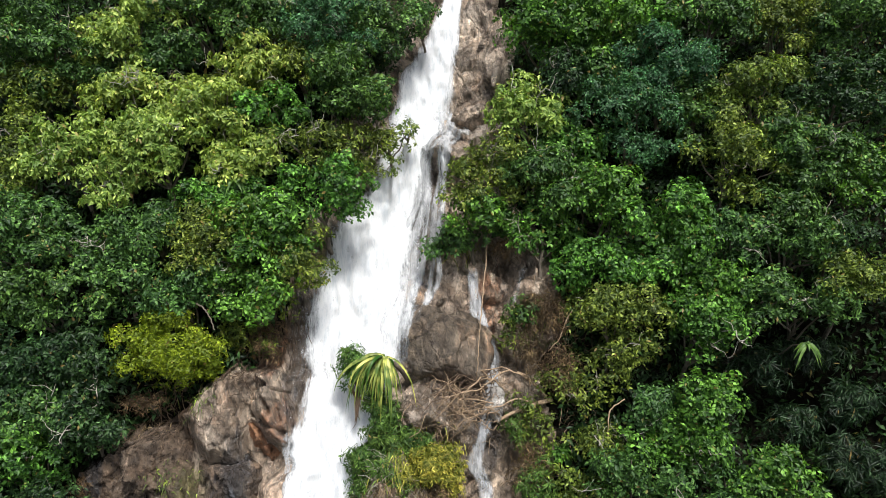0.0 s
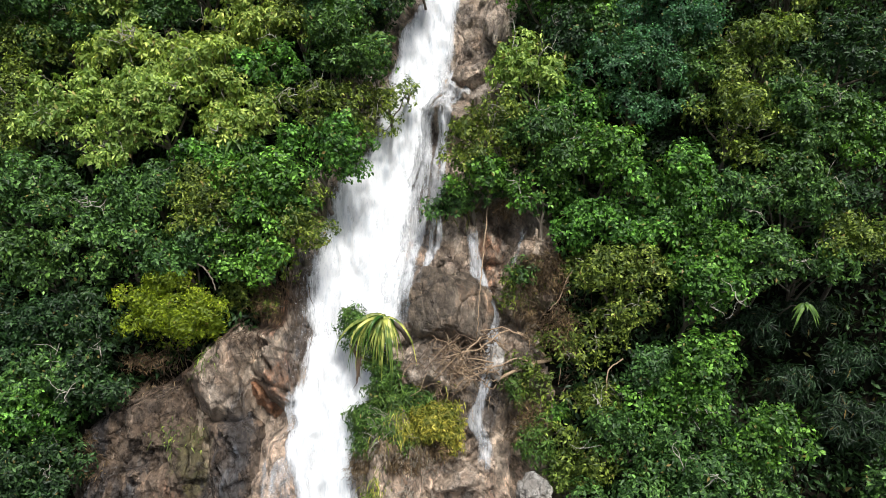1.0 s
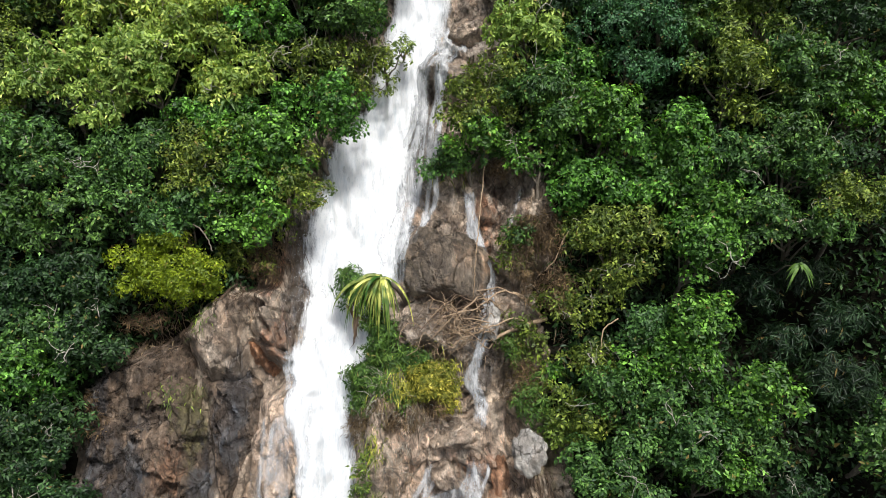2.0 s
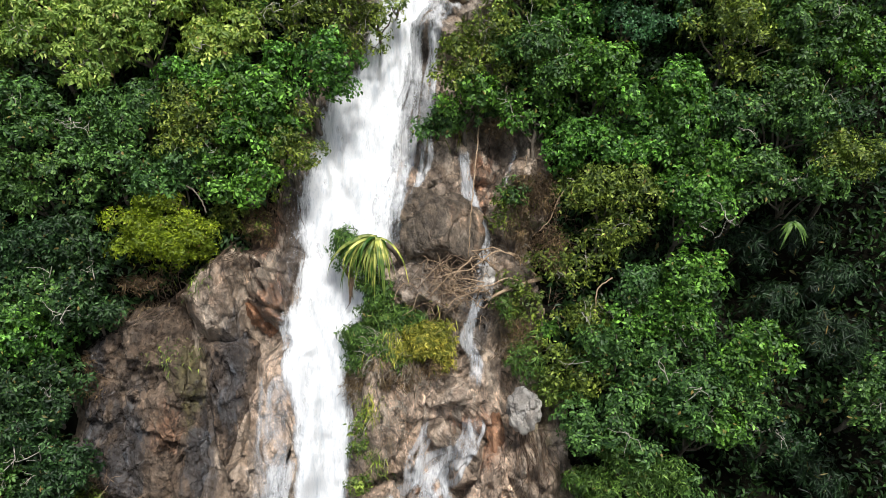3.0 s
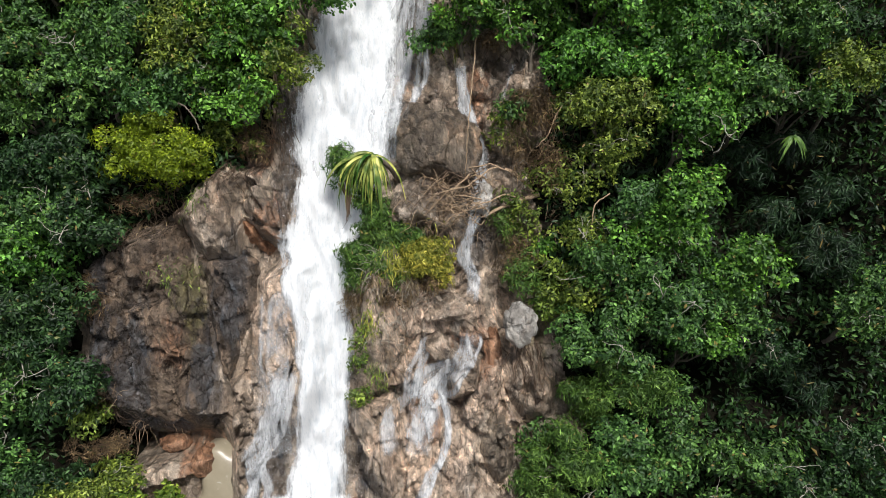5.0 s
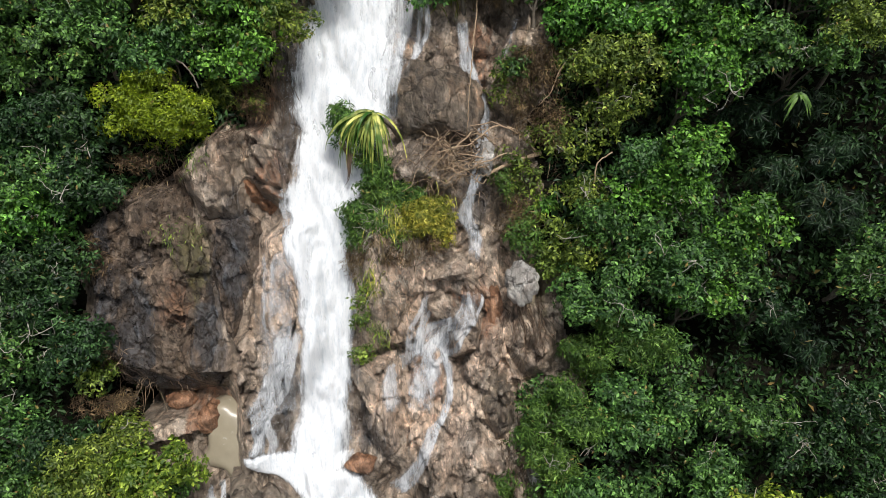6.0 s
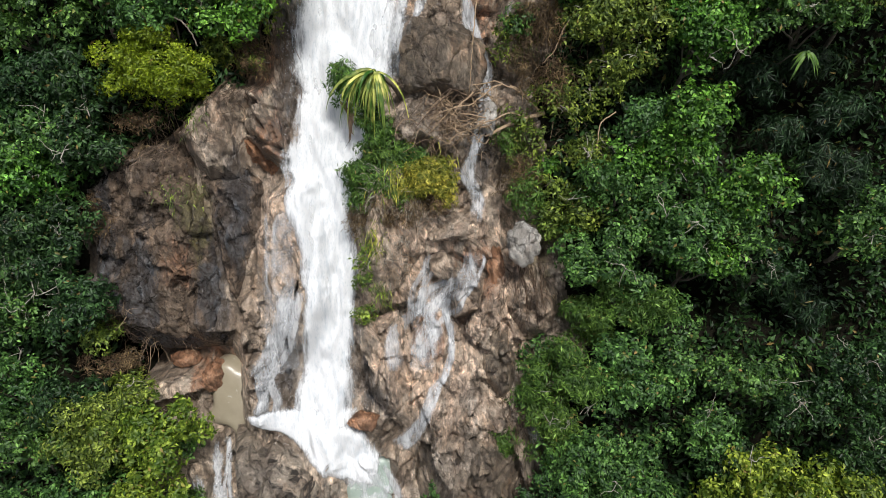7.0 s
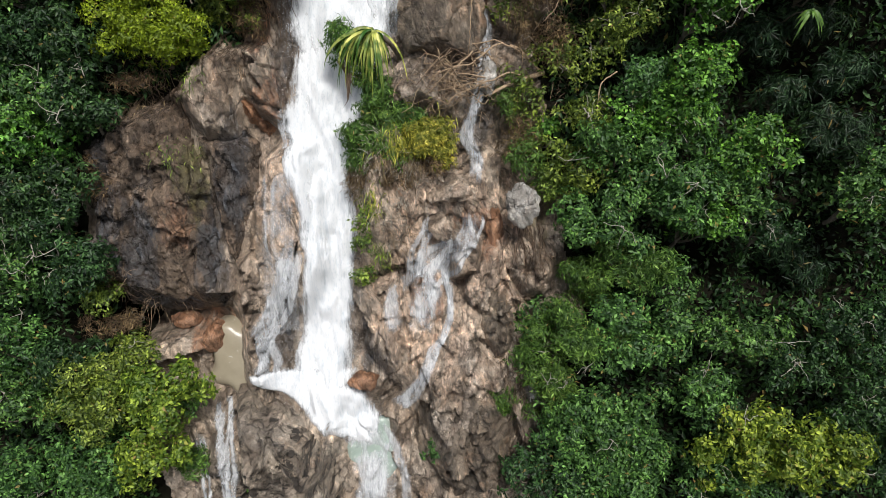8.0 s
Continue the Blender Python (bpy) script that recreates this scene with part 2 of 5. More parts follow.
    height = sums(nt, "ADD", sums(nt, "MULTIPLY", foil, fold), sums(nt, "ADD", sums(nt, "MULTIPLY", crumple, 0.35 * fold), sums(nt, "ADD", sums(nt, "MULTIPLY", sums(nt, "ADD", groove, ledge), 0.55), sums(nt, "MULTIPLY", fine, 0.12))))
    height = sums(nt, "ADD", height, sums(nt, "ADD", sums(nt, "ADD", sums(nt, "MULTIPLY", mid, 0.5), sums(nt, "MULTIPLY", cut, 0.5)), sums(nt, "ADD", sums(nt, "MULTIPLY", ramp(nt, split, (0.0, 0.0), (0.06, 1.0)), 0.35), sums(nt, "MULTIPLY", sums(nt, "SUBTRACT", face_c, crack), 0.22))))
    if strata:
        bed = grain(nt, turned(nt, co, (0.0, -0.35, 0.0)), 1.0, 6, 0.6, (0.5, 1.0, 6.0))
        bands = grain(nt, turned(nt, co, (0.0, -0.35, 0.0)), 1.0, 5, 0.6, (0.35, 0.7, 3.2))
        col = mixed(nt, ramp(nt, bed, (0.42, 0.9 * strata), (0.465, 0.0)), col, (0.030, 0.024, 0.019))
        col = mixed(nt, ramp(nt, bands, (0.52, 0.0), (0.60, 0.6)), col, mixed(nt, mid, brown, tan))
        height = sums(nt, "ADD", height, sums(nt, "MULTIPLY", ramp(nt, bed, (0.40, 0.0), (0.52, 1.0)), 1.2 * strata))
    link(col, b.inputs["Base Color"])
    bumped(nt, b, height, 1.0, 0.24)
    return m


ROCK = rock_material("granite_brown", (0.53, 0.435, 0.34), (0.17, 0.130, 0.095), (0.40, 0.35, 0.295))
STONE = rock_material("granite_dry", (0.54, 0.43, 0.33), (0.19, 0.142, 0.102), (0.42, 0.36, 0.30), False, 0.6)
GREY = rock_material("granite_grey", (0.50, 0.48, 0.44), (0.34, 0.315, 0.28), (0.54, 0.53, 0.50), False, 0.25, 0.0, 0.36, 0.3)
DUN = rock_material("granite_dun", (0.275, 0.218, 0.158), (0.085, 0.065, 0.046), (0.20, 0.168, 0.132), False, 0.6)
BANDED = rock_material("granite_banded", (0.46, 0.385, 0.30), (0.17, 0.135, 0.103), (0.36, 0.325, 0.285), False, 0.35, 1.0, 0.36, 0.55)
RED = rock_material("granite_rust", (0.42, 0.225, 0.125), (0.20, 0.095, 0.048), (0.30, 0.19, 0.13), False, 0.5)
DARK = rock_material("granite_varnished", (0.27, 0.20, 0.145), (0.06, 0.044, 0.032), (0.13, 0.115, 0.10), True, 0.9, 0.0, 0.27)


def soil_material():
    m, nt, b, link = shader("shaded_forest_soil")
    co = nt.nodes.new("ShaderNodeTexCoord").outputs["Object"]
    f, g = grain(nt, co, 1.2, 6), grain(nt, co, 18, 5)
    # humus brown taken near black: the canopy's shade is put into the colour
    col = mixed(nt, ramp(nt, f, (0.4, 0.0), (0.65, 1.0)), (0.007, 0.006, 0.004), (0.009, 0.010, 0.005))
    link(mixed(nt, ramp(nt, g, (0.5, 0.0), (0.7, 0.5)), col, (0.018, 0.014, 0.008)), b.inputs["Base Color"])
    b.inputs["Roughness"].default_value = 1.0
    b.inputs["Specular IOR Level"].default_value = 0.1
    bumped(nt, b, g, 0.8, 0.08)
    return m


SHADED_SOIL = soil_material()


def water_material(name, cover, thin, grey, most=1.0, fade=0.20):
    """Foaming water: white where it is dense, torn and see-through where it is thin. u runs across, v is how full the run is along its length."""
    m, nt, b, link = shader(name)
    uv = nt.nodes.new("ShaderNodeUVMap").outputs["UV"]
    sep = nt.nodes.new("ShaderNodeSeparateXYZ")
    co = nt.nodes.new("ShaderNodeTexCoord").outputs["Object"]
    link(uv, sep.inputs[0])
    edge = sums(nt, "MINIMUM", sep.outputs[0], sums(nt, "SUBTRACT", 1.0, sep.outputs[0]))
    streak = grain(nt, co, 1.0, 6, 0.62, (4.5, 1.4, 0.75))
    fine = grain(nt, co, 1.0, 6, 0.7, (16, 6, 2.4))
    grit = grain(nt, co, 1.0, 4, 0.7, (42, 18, 13))
    torn = sums(nt, "ADD", sums(nt, "ADD", sums(nt, "MULTIPLY", streak, 0.5), sums(nt, "MULTIPLY", fine, 0.3)), sums(nt, "MULTIPLY", grit, 0.2))
    dense = sums(nt, "ADD", sums(nt, "MULTIPLY", sums(nt, "MINIMUM", edge, 0.3), thin), torn)
    dense = sums(nt, "ADD", dense, sums(nt, "MULTIPLY", sums(nt, "SUBTRACT", sep.outputs[1], 1.0), 0.6))
    alpha = ramp(nt, sums(nt, "ADD", dense, cover), (0.46, 0.0), (0.46 + fade, most))
    speck = sums(nt, "ADD", sums(nt, "MULTIPLY", fine, 0.55), sums(nt, "MULTIPLY", grit, 0.45))
    col = mixed(nt, ramp(nt, speck, (0.36, 0.9), (0.50, 0.0)), (0.71, 0.722, 0.73), grey)
    col = mixed(nt, ramp(nt, streak, (0.33, 0.6), (0.46, 0.0)), col, grey)
    link(col, b.inputs["Base Color"])
    b.inputs["Roughness"].default_value = 0.5
    bumped(nt, b, torn, 0.85, 0.12)
    clear = nt.nodes.new("ShaderNodeBsdfTransparent")
    mx = nt.nodes.new("ShaderNodeMixShader")
    link(alpha, mx.inputs[0])
    link(clear.outputs[0], mx.inputs[1])
    link(b.outputs[0], mx.inputs[2])
    link(mx.outputs[0], nt.nodes["Material Output"].inputs[0])
    return m


FOAM = water_material("white_water", -0.03, 1.6, (0.47, 0.52, 0.56), 0.98, 0.22)
STRAND = water_material("broken_water", -0.13, 0.9, (0.46, 0.51, 0.55), 0.85, 0.36)
VEIL = water_material("thin_water", -0.14, 0.7, (0.42, 0.46, 0.50), 0.7, 0.40)


def pool_material(name, deep, light, foamy):
    m, nt, b, link = shader(name)
    co = nt.nodes.new("ShaderNodeTexCoord").outputs["Object"]
    f = grain(nt, co, 1.5, 4)
    foam = grain(nt, co, 3.5, 6, 0.7)
    col = mixed(nt, f, deep, light)
    link(mixed(nt, ramp(nt, foam, (foamy, 0.0), (foamy + 0.1, 0.8)), col, (0.8, 0.8, 0.78)), b.inputs["Base Color"])
    b.inputs["Roughness"].default_value = 0.3
    bumped(nt, b, foam, 0.25, 0.05)
    return m


POOL = pool_material("muddy_water", (0.20, 0.17, 0.115), (0.36, 0.315, 0.23), 0.64)
GREEN = pool_material("green_water", (0.19, 0.25, 0.21), (0.36, 0.42, 0.37), 0.60)
DROP, drop_nt, drop_bsdf, drop_link = shader("white_drop")
drop_bsdf.inputs["Base Color"].default_value = (0.8, 0.81, 0.82, 1)
drop_bsdf.inputs["Roughness"].default_value = 0.3
ROOT = bark_material("dark_root", (0.045, 0.030, 0.020), (0.16, 0.105, 0.065), 14)


# ---- the mountainside ----
LEAN_C, LEAN_S = math.cos(radians(60)), math.sin(radians(60))


def lattice(ix, iy, seed):
    n = (ix.astype(np.int64) * 374761393 + iy.astype(np.int64) * 668265263 + seed * 1274126177) & 0x7FFFFFFF
    n = ((n ^ (n >> 13)) * 1103515245 + 12345) & 0x7FFFFFFF
    n = ((n ^ (n >> 11)) * 69069 + 1) & 0x7FFFFFFF
    return (n & 0xFFFFF) / float(0xFFFFF)


def wave(x, y, size, seed):
    """Smooth noise from -1 to 1."""
    x, y = np.asarray(x, float) / size + 1000, np.asarray(y, float) / size + 1000
    ix, iy = np.floor(x), np.floor(y)
    fx, fy = x - ix, y - iy
    fx, fy = fx * fx * (3 - 2 * fx), fy * fy * (3 - 2 * fy)
    a, b = lattice(ix, iy, seed), lattice(ix + 1, iy, seed)
    c, d = lattice(ix, iy + 1, seed), lattice(ix + 1, iy + 1, seed)
    return 2 * ((a * (1 - fx) + b * fx) * (1 - fy) + (c * (1 - fx) + d * fx) * fy) - 1


def slabs(x, s, size, tall, seed, tip=1.5):
    """Broken rock: tilted facets of about that size, and how near a point lies to a joint."""
    wx = x + 0.28 * size * wave(x, s, size * 1.3, seed + 1)
    ws = s + 0.28 * size * wave(x, s, size * 1.3, seed + 2)
    px, ps = wx / size + 500, ws / (size * tall) + 500
    ix, iy = np.floor(px), np.floor(ps)
    near, second = np.full(px.shape, 9.0), np.full(px.shape, 9.0)
    h = np.zeros(px.shape)
    for dx in (-1, 0, 1):
        for dy in (-1, 0, 1):
            cx, cy = ix + dx, iy + dy
            ox, oy = cx + lattice(cx, cy, seed), cy + lattice(cx, cy, seed + 7)
            d = np.hypot(px - ox, ps - oy)
            level = (lattice(cx, cy, seed + 11) - 0.5) + (px - ox) * (lattice(cx, cy, seed + 13) - 0.5) * tip + (ps - oy) * (lattice(cx, cy, seed + 17) - 0.62) * tip * tall
            first = d < near
            second = np.where(first, near, np.minimum(second, d))
            h = np.where(first, level, h)
            near = np.where(first, d, near)
    return h, second - near


# the main fall, from the top down: height on the slope, middle, width
FALL_S = [24, 16.9, 15.2, 13.5, 11.4, 9.9, 8.15, 6.5, 5.3, 4.2, 2.9, 1.6, 0.4, -0.8, -2.0, -3.5, -5.2, -6.6, -8.1, -9.85, -11.2, -12.4]
FALL_X = [0.8, -0.24, -0.62, -1.16, -1.59, -2.15, -2.45, -3.02, -3.3, -3.5, -3.62, -3.75, -3.8, -4.1, -4.4, -4.6, -4.25, -4.24, -4.36, -4.5, -4.69, -4.4]
FALL_W = [0.7, 0.8, 1.4, 2.1, 2.3, 1.7, 1.95, 3.1, 3.6, 3.5, 3.6, 3.6, 3.3, 3.0, 2.8, 2.3, 1.9, 1.75, 1.8, 1.9, 2.4, 2.6]


def fall_middle(s):
    return np.interp(s, FALL_S[::-1], FALL_X[::-1])


def fall_width(s):
    return np.interp(s, FALL_S[::-1], FALL_W[::-1])


def bump(x, s, cx, cs, rx, rs, power=2.0):
    return np.exp(-(np.abs((x - cx) / rx) ** power + np.abs((s - cs) / rs) ** power))


# the long joints in the rock beside the fall: their line, width and depth
CRACKS = [
    ([(1.8, -5.6), (2.25, -7.0), (2.9, -8.3)], 0.10, 0.25),
    ([(0.2, -5.2), (1.4, -5.9), (1.5, -7.3), (1.1, -8.6)], 0.10, 0.30),
    ([(-1.2, -13.9), (-0.65, -12.4), (0.2, -11.6), (1.2, -11.8)], 0.12, 0.30)]


def foil(x, s, size, seed):
    """Sharp crumpled folds that run aslant down the rock, 1 on a crest."""
    u, v = x + 0.55 * s, 0.55 * s - 0.2 * x
    u = u + 0.5 * size * wave(x, s, 2.2 * size, seed + 40)
    return 1 - 2 * np.abs(wave(u, v, size, seed))


def hollow(x, s):
    """Where the wooded slope falls back into a dark gap, 1 at its middle."""
    deep = bump(x, s, 12.6, 0.6, 2.6, 2.6, 4)
    for q in ((9.0, -7.0, 1.5, 0.95), (13.2, -6.9, 1.9, 1.5), (-12.3, -8.9, 1.7, 0.9), (14.6, 13.0, 1.5, 1.0), (-16.0, 2.0, 1.2, 1.6)):
        deep = np.maximum(deep, bump(x, s, *q, 4))
    return deep


def relief(x, s):
    """How far the ground stands out from the even slope."""
    x, s = np.asarray(x, float), np.asarray(s, float)
    h = 0.9 * wave(x, s, 9, 3) + 0.35 * wave(x, s, 3.4, 4)
    stone = np.clip((x + 15.5) / 2, 0, 1) * np.clip((7.5 - x) / 2, 0, 1) * np.clip((s + 24) / 3, 0, 1) * np.clip((26 - s) / 3, 0, 1)
    h = h * (1 - 0.6 * stone)
    off = (x - fall_middle(s)) / (0.5 * fall_width(s) + 0.35)
    channel = np.exp(-np.abs(off) ** 4) * np.clip((s + 13) / 2, 0, 1) * stone
    a, _ = slabs(x + 0.35 * s, s - 0.1 * x, 2.3, 1.5, 21, 3.2)
    b, jb = slabs(x - 0.45 * s, s + 0.3 * x, 0.95, 1.5, 51, 3.0)
    c, _ = slabs(x + 0.25 * s, s, 0.42, 1.5, 81, 3.0)
    veins = wave(x, s, 1.7, 15)
    bank = np.clip((x + 3.2) / 1.5, 0, 1)
    rough = 0.55 * a + (0.12 + 0.14 * bank) * b + (0.03 + 0.07 * bank) * c - 0.12 * np.exp(-(jb / 0.05) ** 2) * np.clip(veins * 2, 0, 1) * bank
    rough = rough + 0.10 * foil(x, s, 0.9, 5) + 0.045 * foil(x, s, 0.4, 6)
    smooth = 0.8 * bump(x, s, -9.2, -4.6, 3.6, 4.2, 4) + 0.8 * bump(x, s, -5.9, -6.0, 1.2, 3.6, 4)
    h = h + stone * rough * (1 - 0.75 * channel) * (1 - np.clip(smooth, 0, 0.85))
    # the rib between the two streams and the banks of the lower stream
    h = h + 0.5 * bump(x, s, -9.4, -4.6, 3.4, 4.0, 4) + 0.7 * bump(x, s, -1.9, -3.4, 1.2, 3.4, 4)
    h = h + 0.8 * bump(x, s, -6.2, -14.9, 2.1, 1.9, 4) + 0.9 * bump(x, s, 1.2, -13.6, 2.0, 3.6, 4) + 0.6 * bump(x, s, 2.6, -8.0, 1.8, 3.2, 4)
    h = h - 0.9 * bump(x, s, -10.2, -9.0, 2.2, 0.7, 4) - 0.8 * bump(x, s, -2.9, -10.6, 0.8, 0.9, 4)
    for line, wide, deep in CRACKS:
        for (ax, az), (bx, bz) in zip(line, line[1:]):
            along = np.clip(((x - ax) * (bx - ax) + (s - az) * (bz - az)) / ((bx - ax) ** 2 + (bz - az) ** 2), 0, 1)
            gap = np.hypot(x - ax - along * (bx - ax), s - az - along * (bz - az)) + 0.05 * wave(x, s, 0.3, 8)
            h = h - deep * np.exp(-(np.clip(gap, 0, None) / wide) ** 2)
    h = h - 2.6 * hollow(x, s)
    h = h - 0.55 * channel - 0.7 * bump(x, s, -3.0, -13.4, 1.3, 1.3, 4) - 0.5 * bump(x, s, -8.2, -10.6, 0.7, 1.6, 4)
    return h


def profile(s):
    """The even slope's line: forward and up."""
    s = np.asarray(s, float)
    line = np.arange(-420, 421, 0.5)
    turn = np.radians(np.interp(line, [-420, -60, -30, -19, 26, 60, 160, 420], [2, 4, 14, 60, 60, 38, 20, 4]))
    y, z = np.cumsum(np.cos(turn)) * 0.5, np.cumsum(np.sin(turn)) * 0.5
    zero = np.searchsorted(line, 0.0)
    return np.interp(s, line, y - y[zero]), np.interp(s, line, z - z[zero]) + 11.5


def place(x, s, h):
    """World places from the place across, along and out from the even slope."""
    y, z = profile(s)
    return np.stack(np.broadcast_arrays(np.asarray(x, float), y - LEAN_S * np.asarray(h, float), z + LEAN_C * np.asarray(h, float)), -1)


def mesh_of(name, verts, faces, material, smooth=False, uv=None):
    """A mesh from arrays of places and of faces with one number of corners."""
    me = bpy.data.meshes.new(name)
    verts, faces = np.asarray(verts, np.float32), np.asarray(faces, np.int32)
    k = faces.shape[1]
    me.vertices.add(len(verts))
    me.vertices.foreach_set("co", verts.ravel())
    me.loops.add(faces.size)
    me.loops.foreach_set("vertex_index", faces.ravel())
    me.polygons.add(len(faces))
    me.polygons.foreach_set("loop_start", np.arange(0, faces.size, k, dtype=np.int32))
    if smooth:
        me.polygons.foreach_set("use_smooth", np.ones(len(faces), bool))
    if uv is not None:
        me.uv_layers.new(name="UVMap").data.foreach_set("uv", np.asarray(uv, np.float32)[faces.ravel()].ravel())
    me.update(calc_edges=True)
    for mat in material if isinstance(material, (list, tuple)) else [material]:
        me.materials.append(mat)
    return me


def part(name, me, parent, label=""):
    ob = new(name, me)
    ob.parent = parent
    return tagged(ob, label) if label else ob


def grid_faces(rows, cols):
    i = np.arange(rows - 1)[:, None] * cols + np.arange(cols - 1)[None]
    return np.stack([i, i + 1, i + cols + 1, i + cols], -1).reshape(-1, 4)


def ground_sheet():
    xs = np.concatenate([np.linspace(-400, -60, 18), np.linspace(-55, -26, 30), np.arange(-25, -16.1, 0.4), np.arange(-16, 7.6, 0.065), np.arange(7.8, 25, 0.4), np.linspace(26, 55, 30), np.linspace(60, 400, 18)])
    ss = np.concatenate([np.linspace(-400, -50, 18), np.linspace(-46, -20, 27), np.arange(-19, 19, 0.065), np.linspace(19.5, 50, 40), np.linspace(56, 400, 20)])
    X, S = np.meshgrid(xs, ss)
    H = relief(X, S)
    faces = grid_faces(len(ss), len(xs))
    me = mesh_of("ground", place(X, S, H).reshape(-1, 3), faces, [ROCK, SHADED_SOIL])
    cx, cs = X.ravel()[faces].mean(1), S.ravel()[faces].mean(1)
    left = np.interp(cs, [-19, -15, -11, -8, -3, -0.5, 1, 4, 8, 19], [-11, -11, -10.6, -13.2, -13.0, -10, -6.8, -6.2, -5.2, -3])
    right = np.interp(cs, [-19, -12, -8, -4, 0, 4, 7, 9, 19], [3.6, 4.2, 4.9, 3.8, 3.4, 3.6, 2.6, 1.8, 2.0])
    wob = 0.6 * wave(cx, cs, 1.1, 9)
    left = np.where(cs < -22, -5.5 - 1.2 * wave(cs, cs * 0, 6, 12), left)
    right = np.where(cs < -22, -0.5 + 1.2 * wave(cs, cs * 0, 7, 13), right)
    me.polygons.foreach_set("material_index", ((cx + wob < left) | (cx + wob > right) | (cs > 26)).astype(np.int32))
    me.update()
    return tagged(new("ground", me), "steep mountainside of fractured brown granite and forest soil coloured dark with canopy shade", "ground", kind="structure")


ground_sheet()


# ---- great rocks ----
def in_line(x, s, line):
    """How far a place lies from a broken line."""
    best = np.full(np.shape(x), 99.0)
    for (ax, az), (bx, bz) in zip(line, line[1:]):
        k = np.clip(((x - ax) * (bx - ax) + (s - az) * (bz - az)) / ((bx - ax) ** 2 + (bz - az) ** 2), 0, 1)
        best = np.minimum(best, np.hypot(x - ax - k * (bx - ax), s - az - k * (bz - az)))
    return best


SLABS = []


def surface(x, s):
    """The rock's own height: the ground, or a great rock bedded in it."""
    x, s = np.asarray(x, float), np.asarray(s, float)
    h = relief(x, s)
    for x0, s0, step, H in SLABS:
        i, j = np.rint((s - s0) / step).astype(int), np.rint((x - x0) / step).astype(int)
        inside = (i >= 0) & (j >= 0) & (i < H.shape[0]) & (j < H.shape[1])
        h = np.maximum(h, np.where(inside, H[np.clip(i, 0, H.shape[0] - 1), np.clip(j, 0, H.shape[1] - 1)], -9))
    return h


def slab_rock(corners, top, tilt, material, label, seed, steep=2.2, cracks=(), crumple=1.0, facets=0.16, beds=0.0, step=0.05):
    """A great block bedded in the slope: an outline of corners in the slope, a tilted broken face, steep eroded flanks
    and open cracks.
    """
    q = np.array(corners, float)
    mid = q.mean(0)
    lo, hi = q.min(0) - 0.35, q.max(0) + 0.35
    xs, ss = np.arange(lo[0], hi[0], step), np.arange(lo[1], hi[1], step)
    X, S = np.meshgrid(xs, ss)
    wx, ws = X + 0.08 * wave(X, S, 0.9, seed) + 0.07 * wave(X, S, 0.3, seed + 1), S + 0.08 * wave(X, S, 0.9, seed + 2) + 0.07 * wave(X, S, 0.3, seed + 3)
    d = np.full(X.shape, 99.0)
    for (ax, az), (bx, bz) in zip(q, np.roll(q, -1, 0)):
        nx, nz = az - bz, bx - ax
        ln = math.hypot(nx, nz)
        side = (wx - ax) * nx / ln + (ws - az) * nz / ln
        d = np.minimum(d, side if (mid[0] - ax) * nx + (mid[1] - az) * nz > 0 else -side)
    a, _ = slabs(X + 0.4 * S, S - 0.3 * X, 1.15, 1.5, seed + 5, 3.0)
    b, _ = slabs(X - 0.4 * S, S + 0.3 * X, 0.55, 1.6, seed + 9, 3.0)
    c, _ = slabs(X + 0.5 * S, S + 0.1 * X, 0.26, 1.8, seed + 13, 3.0)
    face = top + tilt[0] * (X - mid[0]) + tilt[1] * (S - mid[1]) + 1.3 * facets * a + 0.7 * facets * b + 0.25 * facets * c
    face = face + crumple * (0.05 * foil(X, S, 0.8, seed) + 0.045 * foil(X, S, 0.33, seed + 4) + 0.02 * foil(X, S, 0.17, seed + 2))
    if beds:
        level = (S + 0.42 * X) / 0.42 + 0.5 * wave(X, S, 1.2, seed + 6)
        face = face + beds * ((level - np.floor(level)) ** 3 - 0.4) + 0.5 * beds * wave(np.floor(level) * 3.0, X * 0.4, 1.0, seed + 7)
    flank = 0.15 + steep * d + 0.6 * facets * b
    soft = 0.035
    H = -soft * np.log(np.exp(-np.clip(face, -6, 6) / soft) + np.exp(-np.clip(flank, -6, 6) / soft))
    for line, wide, deep in cracks:
        gap = in_line(X + 0.07 * wave(X, S, 0.4, seed + 8), S + 0.07 * wave(X, S, 0.35, seed + 9), line)
        H = H - deep * np.exp(-(gap / wide) ** 2)
    H = np.maximum(H, -0.6)
    SLABS.append((lo[0], lo[1], step, np.where(d > -0.1, H, -9)))
    faces = grid_faces(len(ss), len(xs))
    faces = faces[(d.ravel()[faces] > -0.3).any(1)]
    used = np.unique(faces)
    at = np.zeros(X.size, np.int64)
    at[used] = np.arange(len(used))
    me = mesh_of("rock", place(X, S, H).reshape(-1, 3)[used], at[faces], material)
    return tagged(new("rock", me), label, "rock", "great rocks beside the fall")


